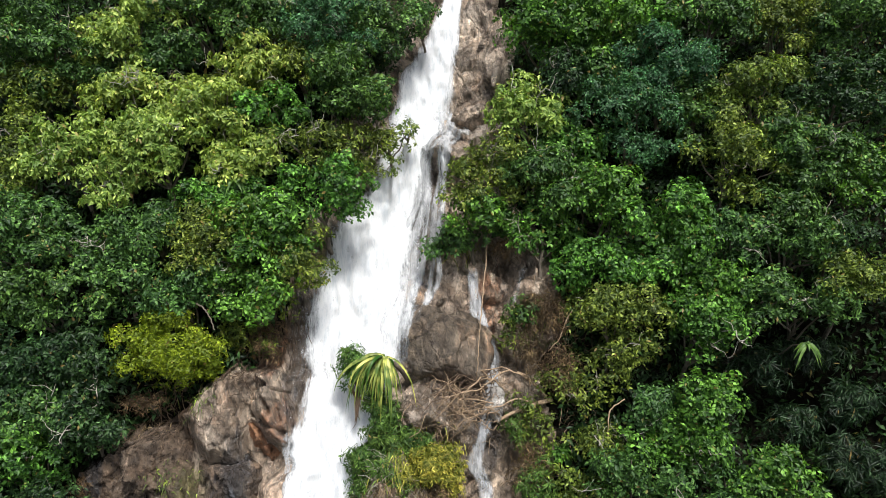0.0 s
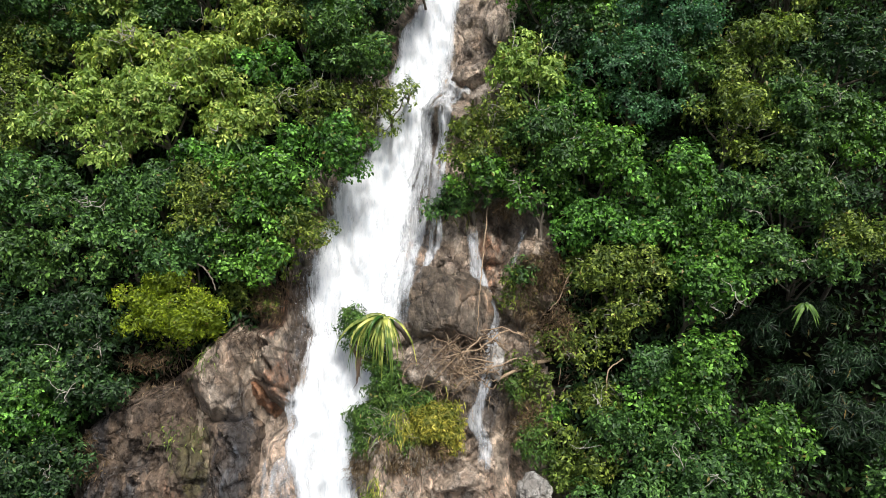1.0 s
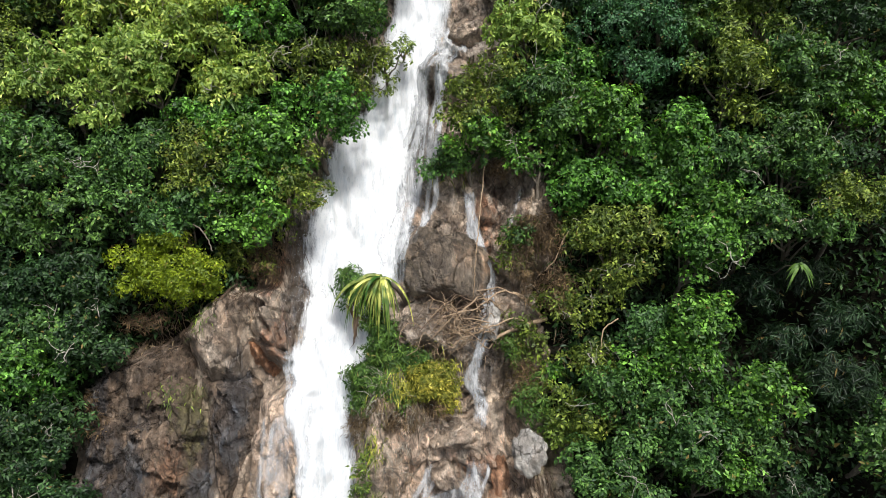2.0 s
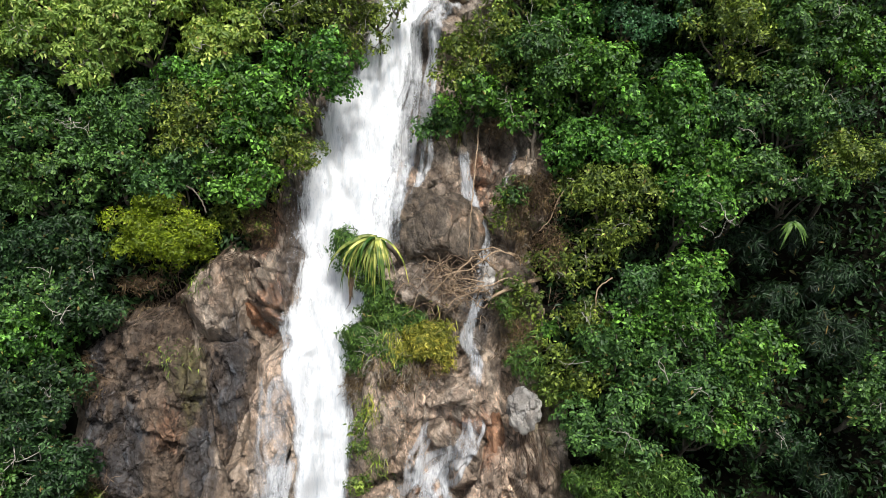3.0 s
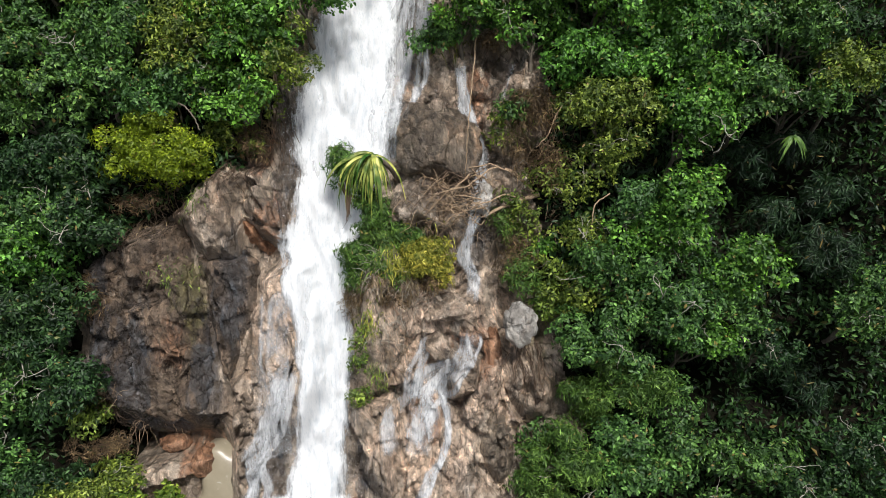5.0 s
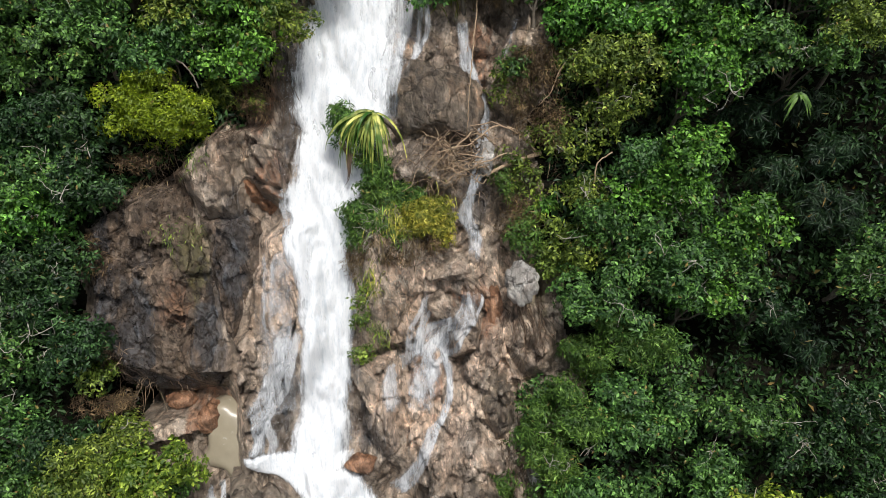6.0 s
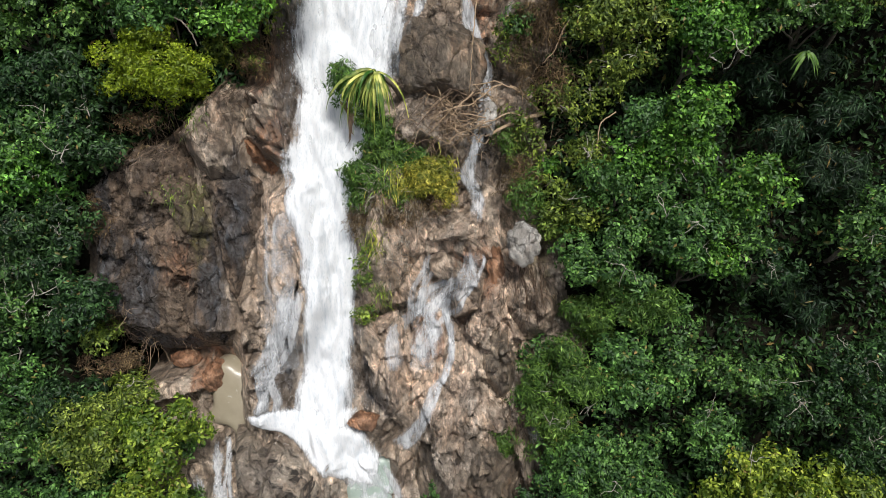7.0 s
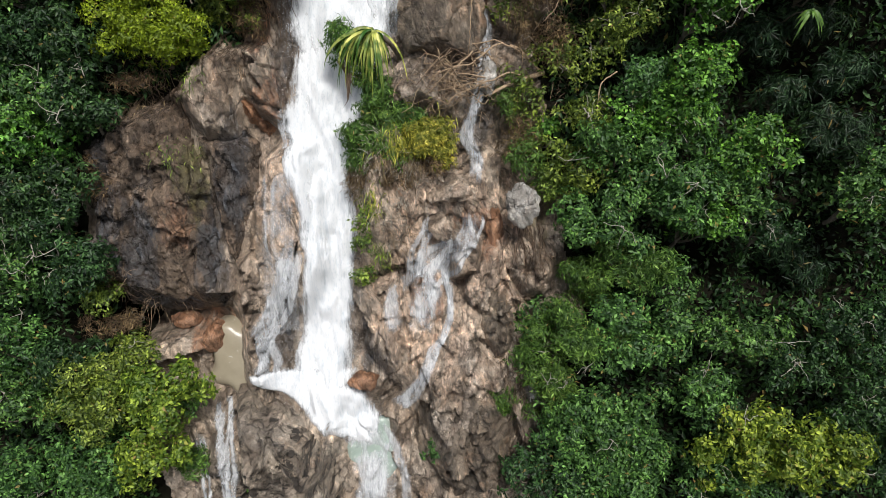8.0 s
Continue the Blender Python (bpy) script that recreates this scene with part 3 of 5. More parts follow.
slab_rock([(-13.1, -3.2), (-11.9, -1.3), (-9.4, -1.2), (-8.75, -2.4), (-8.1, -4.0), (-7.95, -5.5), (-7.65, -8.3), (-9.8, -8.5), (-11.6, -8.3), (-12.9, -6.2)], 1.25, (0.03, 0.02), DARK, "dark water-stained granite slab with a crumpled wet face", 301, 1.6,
          [([(-11.3, -0.9), (-11.55, -2.0), (-11.0, -3.5), (-10.6, -4.0)], 0.16, 0.30), ([(-12.7, -3.5), (-11.3, -3.9), (-9.8, -3.9), (-8.6, -4.6)], 0.15, 0.28),
           ([(-8.3, 0.0), (-9.2, -2.0), (-10.2, -3.4), (-11.0, -4.2)], 0.05, 0.12), ([(-11.2, -4.2), (-11.1, -6.0), (-10.4, -8.2)], 0.20, 0.22), ([(-9.6, -4.4), (-9.2, -6.2), (-8.7, -8.2)], 0.13, 0.16)], 1.25, 0.22)
slab_rock([(-9.75, -1.0), (-9.0, 0.2), (-7.8, 1.2), (-6.9, 0.7), (-6.95, -1.2), (-7.2, -2.5), (-8.3, -2.75), (-8.95, -2.2)], 1.75, (0.04, 0.10), ROCK, "smooth grey-brown granite block with one long crack", 307, 2.6,
          [([(-8.3, 1.0), (-8.55, 0.0), (-9.1, -1.4), (-9.3, -2.3)], 0.055, 0.22), ([(-8.5, 0.2), (-8.1, -0.1)], 0.04, 0.10)], 0.5, 0.10)
slab_rock([(-7.35, 1.0), (-6.3, 0.85), (-5.85, 0.2), (-5.7, -0.6), (-5.35, -1.75), (-5.75, -2.1), (-6.6, -1.75), (-7.25, -0.95)], 2.0, (0.10, 0.05), ROCK, "jutting rust-stained angular block hanging over the waterfall", 311, 3.0,
          [([(-7.6, -0.55), (-6.9, -0.9), (-6.2, -1.25), (-5.6, -1.6)], 0.10, 0.40), ([(-7.45, 0.35), (-6.7, -0.1), (-6.25, -0.9)], 0.06, 0.28), ([(-7.4, -0.2), (-6.6, -0.45)], 0.05, 0.20), ([(-6.9, 0.7), (-6.5, 0.1), (-5.8, 0.0)], 0.05, 0.2)], 0.6, 0.30)
slab_rock([(-7.4, -0.9), (-6.6, -1.1), (-6.05, -1.9), (-6.3, -2.3), (-7.1, -1.9)], 1.75, (0.05, -0.15), RED, "rust-red broken ledge under a jutting block", 313, 3.0, [([(-7.2, -1.2), (-6.3, -2.0)], 0.05, 0.2)], 0.6, 0.25)
slab_rock([(-9.0, -2.3), (-7.2, -2.1), (-6.5, -2.4), (-6.65, -4.0), (-6.95, -5.4), (-7.6, -7.6), (-8.2, -6.0), (-8.6, -4.0)], 1.1, (0.10, 0.02), DARK, "blue-black wet granite face streaked by seeping water", 317, 2.2,
          [([(-7.6, -2.4), (-7.5, -4.0), (-7.6, -5.6)], 0.12, 0.16), ([(-8.2, -3.2), (-7.8, -5.0)], 0.10, 0.14)], 1.5, 0.18)
slab_rock([(-6.95, -2.9), (-5.6, -2.2), (-4.7, -2.6), (-4.4, -6.8), (-5.3, -8.6), (-6.6, -8.0), (-7.15, -5.9), (-6.95, -4.2)], 0.72, (-0.12, 0.02), ROCK, "smooth pale pinkish granite slab wet from the fall", 321, 1.0, [([(-6.4, -3.0), (-6.6, -5.0), (-6.35, -7.2)], 0.08, 0.10)], 0.5, 0.08)
slab_rock([(-7.75, -6.6), (-7.0, -6.2), (-6.35, -7.3), (-6.3, -8.9), (-7.45, -8.9)], 1.25, (0.10, 0.05), STONE, "light tan fractured granite block", 323, 2.8, [([(-7.5, -7.6), (-6.5, -7.9)], 0.06, 0.2)], 1.0, 0.35)
slab_rock([(-7.45, -8.7), (-6.5, -8.5), (-6.2, -9.8), (-6.5, -11.2), (-7.1, -11.2), (-7.45, -10.2)], 1.3, (0.05, 0.0), STONE, "tan granite pillar between a muddy pool and the fall", 327, 2.8, [([(-7.3, -9.4), (-6.4, -9.7)], 0.07, 0.25), ([(-7.1, -10.4), (-6.4, -10.5)], 0.06, 0.2)], 1.0, 0.35)
slab_rock([(-7.95, -11.8), (-7.2, -11.75), (-6.0, -12.3), (-4.8, -13.1), (-4.15, -14.0), (-3.95, -15.6), (-4.8, -16.8), (-7.4, -15.9), (-7.9, -13.6)], 2.45, (-0.05, 0.02), BANDED, "massive banded granite rock that the stream pours round", 331, 3.2,
          [([(-6.7, -12.0), (-6.2, -13.4), (-5.2, -14.6), (-4.0, -15.2)], 0.14, 0.4), ([(-7.3, -12.6), (-6.3, -14.0)], 0.08, 0.25)], 0.7, 0.30, 0.20)
slab_rock([(-9.0, -13.3), (-8.0, -12.8), (-7.4, -14.0), (-6.8, -15.4), (-7.2, -17.6), (-9.6, -17.6)], 1.1, (0.0, 0.05), BANDED, "grey banded granite wall under thin trickles", 333, 1.8, [([(-8.9, -14.3), (-7.3, -15.0)], 0.07, 0.2)], 0.7, 0.3, 0.16)
slab_rock([(-7.2, -15.4), (-4.2, -15.9), (-3.9, -18.2), (-7.0, -18.4)], 1.5, (0.0, 0.05), BANDED, "brown banded granite step below the great rock", 335, 2.2, [([(-6.6, -16.2), (-4.4, -16.9)], 0.07, 0.25)], 0.7, 0.35, 0.2)
slab_rock([(0.45, -11.3), (1.7, -10.6), (2.6, -11.4), (2.9, -13.4), (2.6, -15.6), (0.2, -16.0), (-0.9, -14.6), (-0.75, -12.6)], 1.9, (0.05, 0.05), DUN, "rough brown granite bank beside the stream", 337, 1.8,
          [([(0.6, -11.6), (0.9, -13.2), (1.9, -14.2)], 0.10, 0.3), ([(-0.4, -13.3), (0.9, -13.4), (2.4, -12.6)], 0.08, 0.25), ([(0.0, -14.6), (1.6, -15.4)], 0.09, 0.3)], 1.6, 0.35)
slab_rock([(1.9, -5.9), (3.3, -5.6), (4.1, -6.6), (4.0, -8.0), (2.9, -8.4), (1.9, -7.5)], 1.55, (0.05, 0.02), STONE, "cracked tan-brown granite face beside a grey boulder", 341, 2.4, [([(2.5, -5.7), (2.8, -7.0), (3.7, -7.6)], 0.07, 0.25), ([(2.0, -6.8), (2.9, -7.1)], 0.06, 0.2)], 1.2, 0.35)
slab_rock([(1.2, -7.6), (2.0, -7.5), (2.9, -8.5), (2.7, -10.2), (1.6, -10.8), (0.9, -9.6)], 1.45, (0.02, 0.05), DUN, "fractured brown granite block under dry roots", 343, 2.4, [([(1.3, -8.6), (2.6, -9.2)], 0.07, 0.25), ([(1.9, -7.8), (1.8, -10.0)], 0.06, 0.2)], 1.2, 0.35)
slab_rock([(0.25, -5.9), (1.0, -5.5), (1.5, -5.9), (1.45, -7.4), (0.4, -7.5), (0.05, -6.8)], 1.35, (0.05, 0.10), STONE, "orange-stained square granite block beside the cascade", 347, 3.2, [([(0.3, -7.0), (1.4, -7.1)], 0.05, 0.12)], 0.6, 0.18)
slab_rock([(-2.6, -8.0), (-1.7, -7.6), (-1.6, -9.4), (-1.2, -10.8), (-2.0, -11.2), (-2.8, -10.0)], 1.0, (-0.1, 0.05), ROCK, "pale tan granite face washed by thin water", 349, 1.8, [([(-2.3, -8.0), (-2.2, -10.6)], 0.07, 0.2)], 0.9, 0.25)


# ---- water ----
def run_of_water(name, stations, material, label, lift=0.16, depth=0.18, seed=1, across=26, step=0.09, smoothing=14):
    """A sheet of water down a line of (across, along the slope, width), bulging in the middle and lumpy."""
    st = np.array(stations, float)
    d = np.concatenate([[0], np.cumsum(np.hypot(np.diff(st[:, 0]), np.diff(st[:, 1])))])
    v = np.arange(0, d[-1], step)
    cx, cs, w = (np.interp(v, d, st[:, k]) for k in range(3))
    for _ in range(6):
        cx[1:-1], cs[1:-1], w[1:-1] = (0.25 * q[:-2] + 0.5 * q[1:-1] + 0.25 * q[2:] for q in (cx, cs, w))
    tx, ts = np.gradient(cx), np.gradient(cs)
    ln = np.hypot(tx, ts) + 1e-9
    u = np.linspace(0, 1, across)
    w = w * (1 + 0.10 * wave(v, v * 0, 0.7, seed)) + 0.12
    X = cx[:, None] + (u - 0.5)[None] * w[:, None] * (-ts / ln)[:, None]
    S = cs[:, None] + (u - 0.5)[None] * w[:, None] * (tx / ln)[:, None]
    under = np.mean([surface(X + a, S + b) for a, b in ((0, 0), (0.2, 0.35), (-0.2, 0.35), (0, 0.8))], axis=0)
    for _ in range(int(smoothing)):
        under[1:-1] = 0.25 * under[:-2] + 0.5 * under[1:-1] + 0.25 * under[2:]
        under[:, 1:-1] = 0.2 * under[:, :-2] + 0.6 * under[:, 1:-1] + 0.2 * under[:, 2:]
    arch = np.sqrt(np.clip(1 - (2 * u - 1) ** 2, 0, 1))[None]
    lumps = 0.5 * wave(X, S * 0.4 + seed, 0.35, seed + 3) + 0.3 * wave(X, S * 0.4, 0.16, seed + 4)
    H = np.maximum(under, surface(X, S) - min(0.008 * smoothing, 0.16)) + lift * (0.25 + 0.75 * arch) + depth * arch * (0.5 + lumps)
    full = np.clip(v / 0.9, 0, 1) * np.clip((v[-1] - v) / 0.9, 0, 1)
    V = np.broadcast_to(full[:, None], X.shape)
    Uu = np.broadcast_to(u[None], X.shape)
    me = mesh_of(name, place(X, S, H).reshape(-1, 3), grid_faces(len(v), across), material, True, np.stack([Uu.ravel(), V.ravel()], -1))
    return tagged(new(name, me), label, "water", kind="structure")


main = list(zip(FALL_X, FALL_S, FALL_W))
run_of_water("waterfall", main, FOAM, "white foaming waterfall pouring down a granite face", 0.22, 0.24, 1, 60, 0.09, 40)
run_of_water("waterfall_veil", [(x, s, w * 1.22 + 0.25) for x, s, w in main], VEIL, "thin torn edge of spray along the waterfall", 0.12, 0.12, 5, 60)
run_of_water("plunge_stream", [(-7.5, -11.1, 0.25), (-6.7, -11.2, 0.55), (-5.8, -11.4, 1.0), (-4.8, -11.9, 1.7), (-3.9, -12.6, 1.8), (-3.2, -13.4, 1.6), (-2.9, -14.3, 1.3)], FOAM, "foaming stream running out from the foot of the waterfall", 0.3, 0.25, 9, 40)


def braided(name, stations, n, spread, material, label, seed):
    """Several thin runs that weave round one line."""
    rnd = np.random.default_rng(seed)
    for i in range(n):
        shift, thick = rnd.uniform(-0.5, 0.5), rnd.uniform(0.14, 0.55)
        line = [(x + (shift + 0.25 * rnd.normal()) * w * spread * 1.2, s + 0.1 * rnd.normal(), w * thick) for x, s, w in stations]
        run_of_water(name, line, material, label, 0.12 + 0.015 * i, 0.07, seed + i, 10, 0.07, 6)


run_of_water("outflow", [(-3.3, -12.9, 1.4), (-2.85, -14.2, 1.7), (-2.7, -15.6, 1.8), (-2.6, -17.5, 2.0), (-2.5, -19.5, 2.0)], STRAND, "foam streaked over a pale green pool", 0.34, 0.10, 18, 30)
braided("outflow", [(-3.3, -12.8, 1.6), (-2.75, -14.0, 1.9), (-2.75, -15.4, 1.9), (-2.7, -17.5, 2.1), (-2.6, -20, 2.2)], 5, 0.8, STRAND, "broken foam sliding out of a pale green pool", 10)
run_of_water("slab_veil", [(-5.9, -2.8, 1.0), (-6.0, -5.0, 1.9), (-6.0, -7.0, 2.0), (-5.9, -9, 1.8), (-5.8, -10.6, 1.6)], VEIL, "thin film of water over a pale rock slab", 0.05, 0.05, 13)
run_of_water("side_veil", [(-1.0, 5.6, 0.9), (-1.25, 3.8, 1.3), (-1.55, 2.6, 1.3), (-1.9, 1.4, 1.0), (-2.2, 0.4, 0.6)], VEIL, "grey film of water beside a boulder", 0.05, 0.05, 15)
braided("slab_strand", [(-6.3, -3.2, 0.3), (-6.45, -4.6, 0.35), (-6.5, -6.2, 0.4), (-6.2, -7.6, 0.5), (-6.0, -8.6, 0.5)], 3, 0.9, VEIL, "lacy thread of water on a pale slab", 17)
braided("side_strand", [(-5.5, -6.0, 0.7), (-5.77, -7.6, 0.8), (-6.1, -8.5, 0.8), (-6.35, -9.6, 0.8), (-6.5, -10.7, 0.8), (-6.6, -11.7, 0.9)], 5, 0.9, STRAND, "thin strand of white water beside the fall", 12)
run_of_water("right_cascade", [(0.9, -4.4, 0.5), (1.0, -5.4, 0.7), (0.7, -6.0, 0.9), (0.0, -6.5, 1.3), (-0.6, -7.25, 1.7), (-0.8, -8.1, 1.8), (-0.9, -9.0, 1.6), (-0.9, -10.3, 1.3)], VEIL, "small cascade fanning over brown rock", 0.07, 0.08, 14)
braided("right_cascade", [(0.84, -4.4, 0.4), (1.0, -5.4, 0.55), (0.74, -6.0, 0.6), (0.0, -6.5, 0.85), (-0.7, -7.25, 1.2), (-1.0, -8.1, 1.4), (-1.1, -9.0, 1.2), (-1.0, -9.8, 0.9)], 4, 0.9, STRAND, "broken threads of a small cascade", 31)
braided("right_cascade", [(-0.44, -4.7, 0.35), (-0.8, -5.6, 0.55), (-1.13, -6.4, 0.75), (-1.25, -7.4, 0.9), (-1.2, -8.4, 0.8)], 3, 0.7, STRAND, "narrow feeder of white water over brown rock", 41)
braided("right_strand", [(0.3, -6.2, 0.5), (-0.2, -7.0, 0.6), (-0.05, -7.9, 0.5), (0.12, -8.8, 0.45), (-0.12, -9.6, 0.45), (-0.5, -10.3, 0.5), (-0.95, -11.2, 0.55), (-1.7, -12.2, 0.9), (-2.5, -12.9, 1.0)], 3, 0.6, STRAND, "white strand of water curling round rock to the pool", 51)
braided("upper_strand", [(0.47, 5.4, 0.5), (0.6, 3.8, 0.6), (0.94, 2.7, 0.6), (1.39, 1.6, 0.5), (1.3, 0.4, 0.4), (1.3, -0.6, 0.5), (0.85, -1.5, 0.6), (0.65, -2.3, 0.65), (1.1, -3.3, 0.6), (0.9, -4.6, 0.4)], 3, 0.6, STRAND, "thin side stream trickling past a boulder", 61)
braided("faint_trickle", [(2.9, 5.5, 0.4), (2.3, 3.8, 0.45), (1.9, 2.5, 0.45)], 2, 0.6, VEIL, "faint trickle over stained rock", 71)
braided("top_side_stream", [(-0.3, 12.6, 0.6), (-0.45, 11.6, 0.95), (-0.55, 10.6, 1.1), (-0.95, 9.4, 1.0), (-1.15, 7.6, 0.9), (-1.3, 6, 0.9), (-1.5, 4.4, 0.9), (-1.8, 2.6, 0.9), (-2.1, 1.2, 0.8)], 8, 1.0, STRAND, "torn side stream over dark rock beside the fall", 81)
braided("low_trickle", [(-8.5, -11.6, 0.5), (-8.44, -13, 0.55), (-8.13, -14.3, 0.55), (-7.9, -16.4, 0.55), (-7.8, -18, 0.6)], 4, 0.8, STRAND, "slim trickle of white water down a rock wall", 91)
braided("low_trickle", [(-9.7, -12.9, 0.4), (-9.35, -13.9, 0.4), (-9.18, -15, 0.4), (-9.0, -16.4, 0.4), (-8.9, -18, 0.4)], 3, 0.8, STRAND, "slim trickle of white water down a rock wall", 101)


def pool(name, x0, s0, wide, tall, rise, material, label):
    """Standing water that meets the rock where it stands higher; its rim dives under the rock."""
    u, v = np.meshgrid(np.linspace(-1, 1, 26), np.linspace(-1, 1, 32))
    x, s = x0 + u * wide, s0 + v * tall
    h = np.full(x.shape, float(relief(x0, s0)) + rise) + 0.015 * wave(x, s, 0.4, 5)
    h = h - 1.6 * (np.hypot(u, v) * (1 + 0.4 * wave(x, s, 0.6, 19))) ** 7
    me = mesh_of(name, place(x, s, h).reshape(-1, 3), grid_faces(32, 26), material, True)
    tagged(new(name, me), label, "water", kind="structure")


pool("muddy_pool", -8.05, -10.5, 1.35, 1.9, 0.26, POOL, "small muddy pool between boulders")
pool("green_pool", -2.75, -14.6, 1.5, 1.6, 0.10, GREEN, "pale green pool where the foaming stream runs out")


def spray():
    """Flung drops along the fall and over its foot, past counting."""
    rnd = np.random.default_rng(91)
    n = 2600
    s = np.where(rnd.random(n) < 0.3, rnd.normal(-11.4, 0.7, n), rnd.uniform(-11.5, 9, n))
    side = np.where(rnd.random(n) < 0.6, -1, 1)
    x = fall_middle(s) + side * (0.5 * fall_width(s) * rnd.uniform(0.7, 1.1, n) + np.abs(rnd.normal(0, 0.3, n)))
    c = place(x, s, surface(x, s) + 0.15 + np.abs(rnd.normal(0, 0.25, n)))
    r = rnd.uniform(0.002, 0.007, n)[:, None, None]
    corner = np.array([[1, 1, 1.6], [-1, -1, 1.2], [-1, 1, -1.4], [1, -1, -1.4]])
    v = (c[:, None] + corner[None] * r).reshape(-1, 3)
    f = (np.arange(n)[:, None, None] * 4 + np.array([[0, 1, 2], [0, 3, 1], [0, 2, 3], [1, 3, 2]])[None]).reshape(-1, 3)
    tagged(new("spray", mesh_of("spray", v, f, DROP)), "fine white spray flung from the waterfall", "spray", kind="stuff")


spray()


# ---- boulders ----
def boulder(x, s, rx, ry, rz, material, label, seed, sink=0.35, turn=0.0, cuts=14, out=None, lean=0.0, sharp=0.62, fineness=4, boxy=0.0):
    """A weathered block: a ball cut by flat breaks, eroded at the edges, bedded in the slope."""
    rnd = np.random.default_rng(seed)
    bm = bmesh.new()
    bmesh.ops.create_icosphere(bm, subdivisions=fineness, radius=1.25)
    co = np.array([v.co[:] for v in bm.verts])
    cube = co / np.abs(co).max(axis=1, keepdims=True)
    co = co * (1 - boxy) + cube * boxy * 0.92
    for _ in range(cuts + 8):
        n = rnd.normal(size=3)
        n /= np.linalg.norm(n)
        lim = rnd.uniform(sharp, 0.98)
        over = np.clip(co @ n - lim, 0, None)
        co = co - over[:, None] * n * 0.97
    p, q = co[:, 0] + 0.6 * co[:, 2], co[:, 1] + 0.5 * co[:, 2] + seed
    step, joint = slabs(p, q, 0.55, 1.3, seed)
    co = co * (1 + 0.16 * step - 0.07 * np.exp(-(joint / 0.06) ** 2) + 0.05 * wave(p * 1.3, q, 0.3, seed) + 0.025 * wave(p, q * 1.4, 0.11, seed + 1))[:, None]
    faces = np.array([[v.index for v in f.verts] for f in bm.faces])
    bm.free()
    me = mesh_of("boulder", co * (rx, ry, rz), faces, material)
    ob = new("boulder", me)
    h = float(relief(x, s)) + ry * (1 - sink) if out is None else out
    c = place(x, s, h)
    ob.matrix_basis = pose(*c.tolist(), -18, lean, turn)
    return tagged(ob, label, "boulder", "boulders in the stream bed")


boulder(-0.1, 1.6, 1.3, 1.0, 1.45, DUN, "big rounded brown boulder beside the waterfall", 3, 0.45, 8, 4, None, 0, 0.8)
boulder(2.55, -4.9, 0.60, 0.5, 0.74, GREY, "pale grey angular boulder lodged among brown rocks", 5, -0.4, 10, 6, 1.75, 0, 0.7)
boulder(-8.8, -9.86, 0.55, 0.5, 0.68, RED, "rust-orange boulder at the edge of a muddy pool", 7, 0.3, -12)
boulder(-9.85, -9.3, 0.5, 0.42, 0.36, RED, "flat rust-brown rock wedged beside a boulder", 9, 0.3, 20)
boulder(-3.15, -11.5, 0.62, 0.5, 0.5, RED, "wet orange-brown rock at the foot of the fall", 11, 0.3)
boulder(1.75, -5.5, 0.35, 0.4, 0.75, RED, "narrow rust-coloured slab standing beside a grey boulder", 15, 0.3, 5)
boulder(3.2, -11.8, 0.4, 0.4, 1.1, GREY, "pale grey slab edge under overhanging leaves", 17, 0.3, -15)
boulder(1.43, -0.4, 0.38, 0.36, 0.62, GREY, "light grey stone in the side stream", 19, 0.2)
boulder(0.3, -4.3, 0.9, 0.6, 0.55, STONE, "tan granite block above the cascade", 25, 0.45, -10)
boulder(-0.2, -5.6, 0.55, 0.5, 0.5, STONE, "tan granite block splitting the cascade", 27, 0.4, 15)


boulder(1.9, 13.9, 0.7, 0.7, 2.2, ROCK, "tall brown granite slab beside the upper fall", 73, 0.5, 5, 9, None, 8, 0.55, 4, 0.7)
boulder(0.9, 11.6, 0.9, 0.7, 0.8, STONE, "rounded brown rock at the lip of the upper fall", 79, 0.4, 5, 9, None, 20, 0.55, 4, 0.7)


# ---- plants ----
def tube(points, radii, sides=6):
    pts, radii = np.asarray(points, float), np.asarray(radii, float)
    t = np.gradient(pts, axis=0)
    t /= np.linalg.norm(t, axis=1)[:, None] + 1e-9
    ref = np.where(np.abs(t[:, 2:3]) > 0.9, [[1.0, 0, 0]], [[0, 0, 1.0]])
    a = np.cross(t, ref)
    a /= np.linalg.norm(a, axis=1)[:, None] + 1e-9
    b = np.cross(t, a)
    ang = np.arange(sides) * 2 * math.pi / sides
    ring = pts[:, None] + radii[:, None, None] * (np.cos(ang)[None, :, None] * a[:, None] + np.sin(ang)[None, :, None] * b[:, None])
    i = np.arange(len(pts) - 1)[:, None] * sides
    j, k = np.arange(sides)[None], (np.arange(sides)[None] + 1) % sides
    return ring.reshape(-1, 3), np.stack([i + j, i + k, i + k + sides, i + j + sides], -1).reshape(-1, 4)


def joined(pieces):
    vs, fs, n = [], [], 0
    for v, f in pieces:
        vs.append(v)
        fs.append(f + n)
        n += len(v)
    return np.concatenate(vs), np.concatenate(fs)


def bent(rnd, a, b, n=7, sag=0.0, wobble=0.08):
    a, b = np.asarray(a, float), np.asarray(b, float)
    t = np.linspace(0, 1, n)[:, None]
    p = a + (b - a) * t
    size = np.linalg.norm(b - a)
    off = rnd.normal(size=(n, 3)) * wobble * size
    off[0] = off[-1] = 0
    off[1:-1] = 0.5 * off[1:-1] + 0.25 * (off[:-2] + off[2:])
    p = p + off
    p[:, 2] += sag * size * np.sin(t[:, 0] * math.pi)
    return p


def unit(a):
    return a / (np.linalg.norm(a, axis=-1, keepdims=True) + 1e-9)


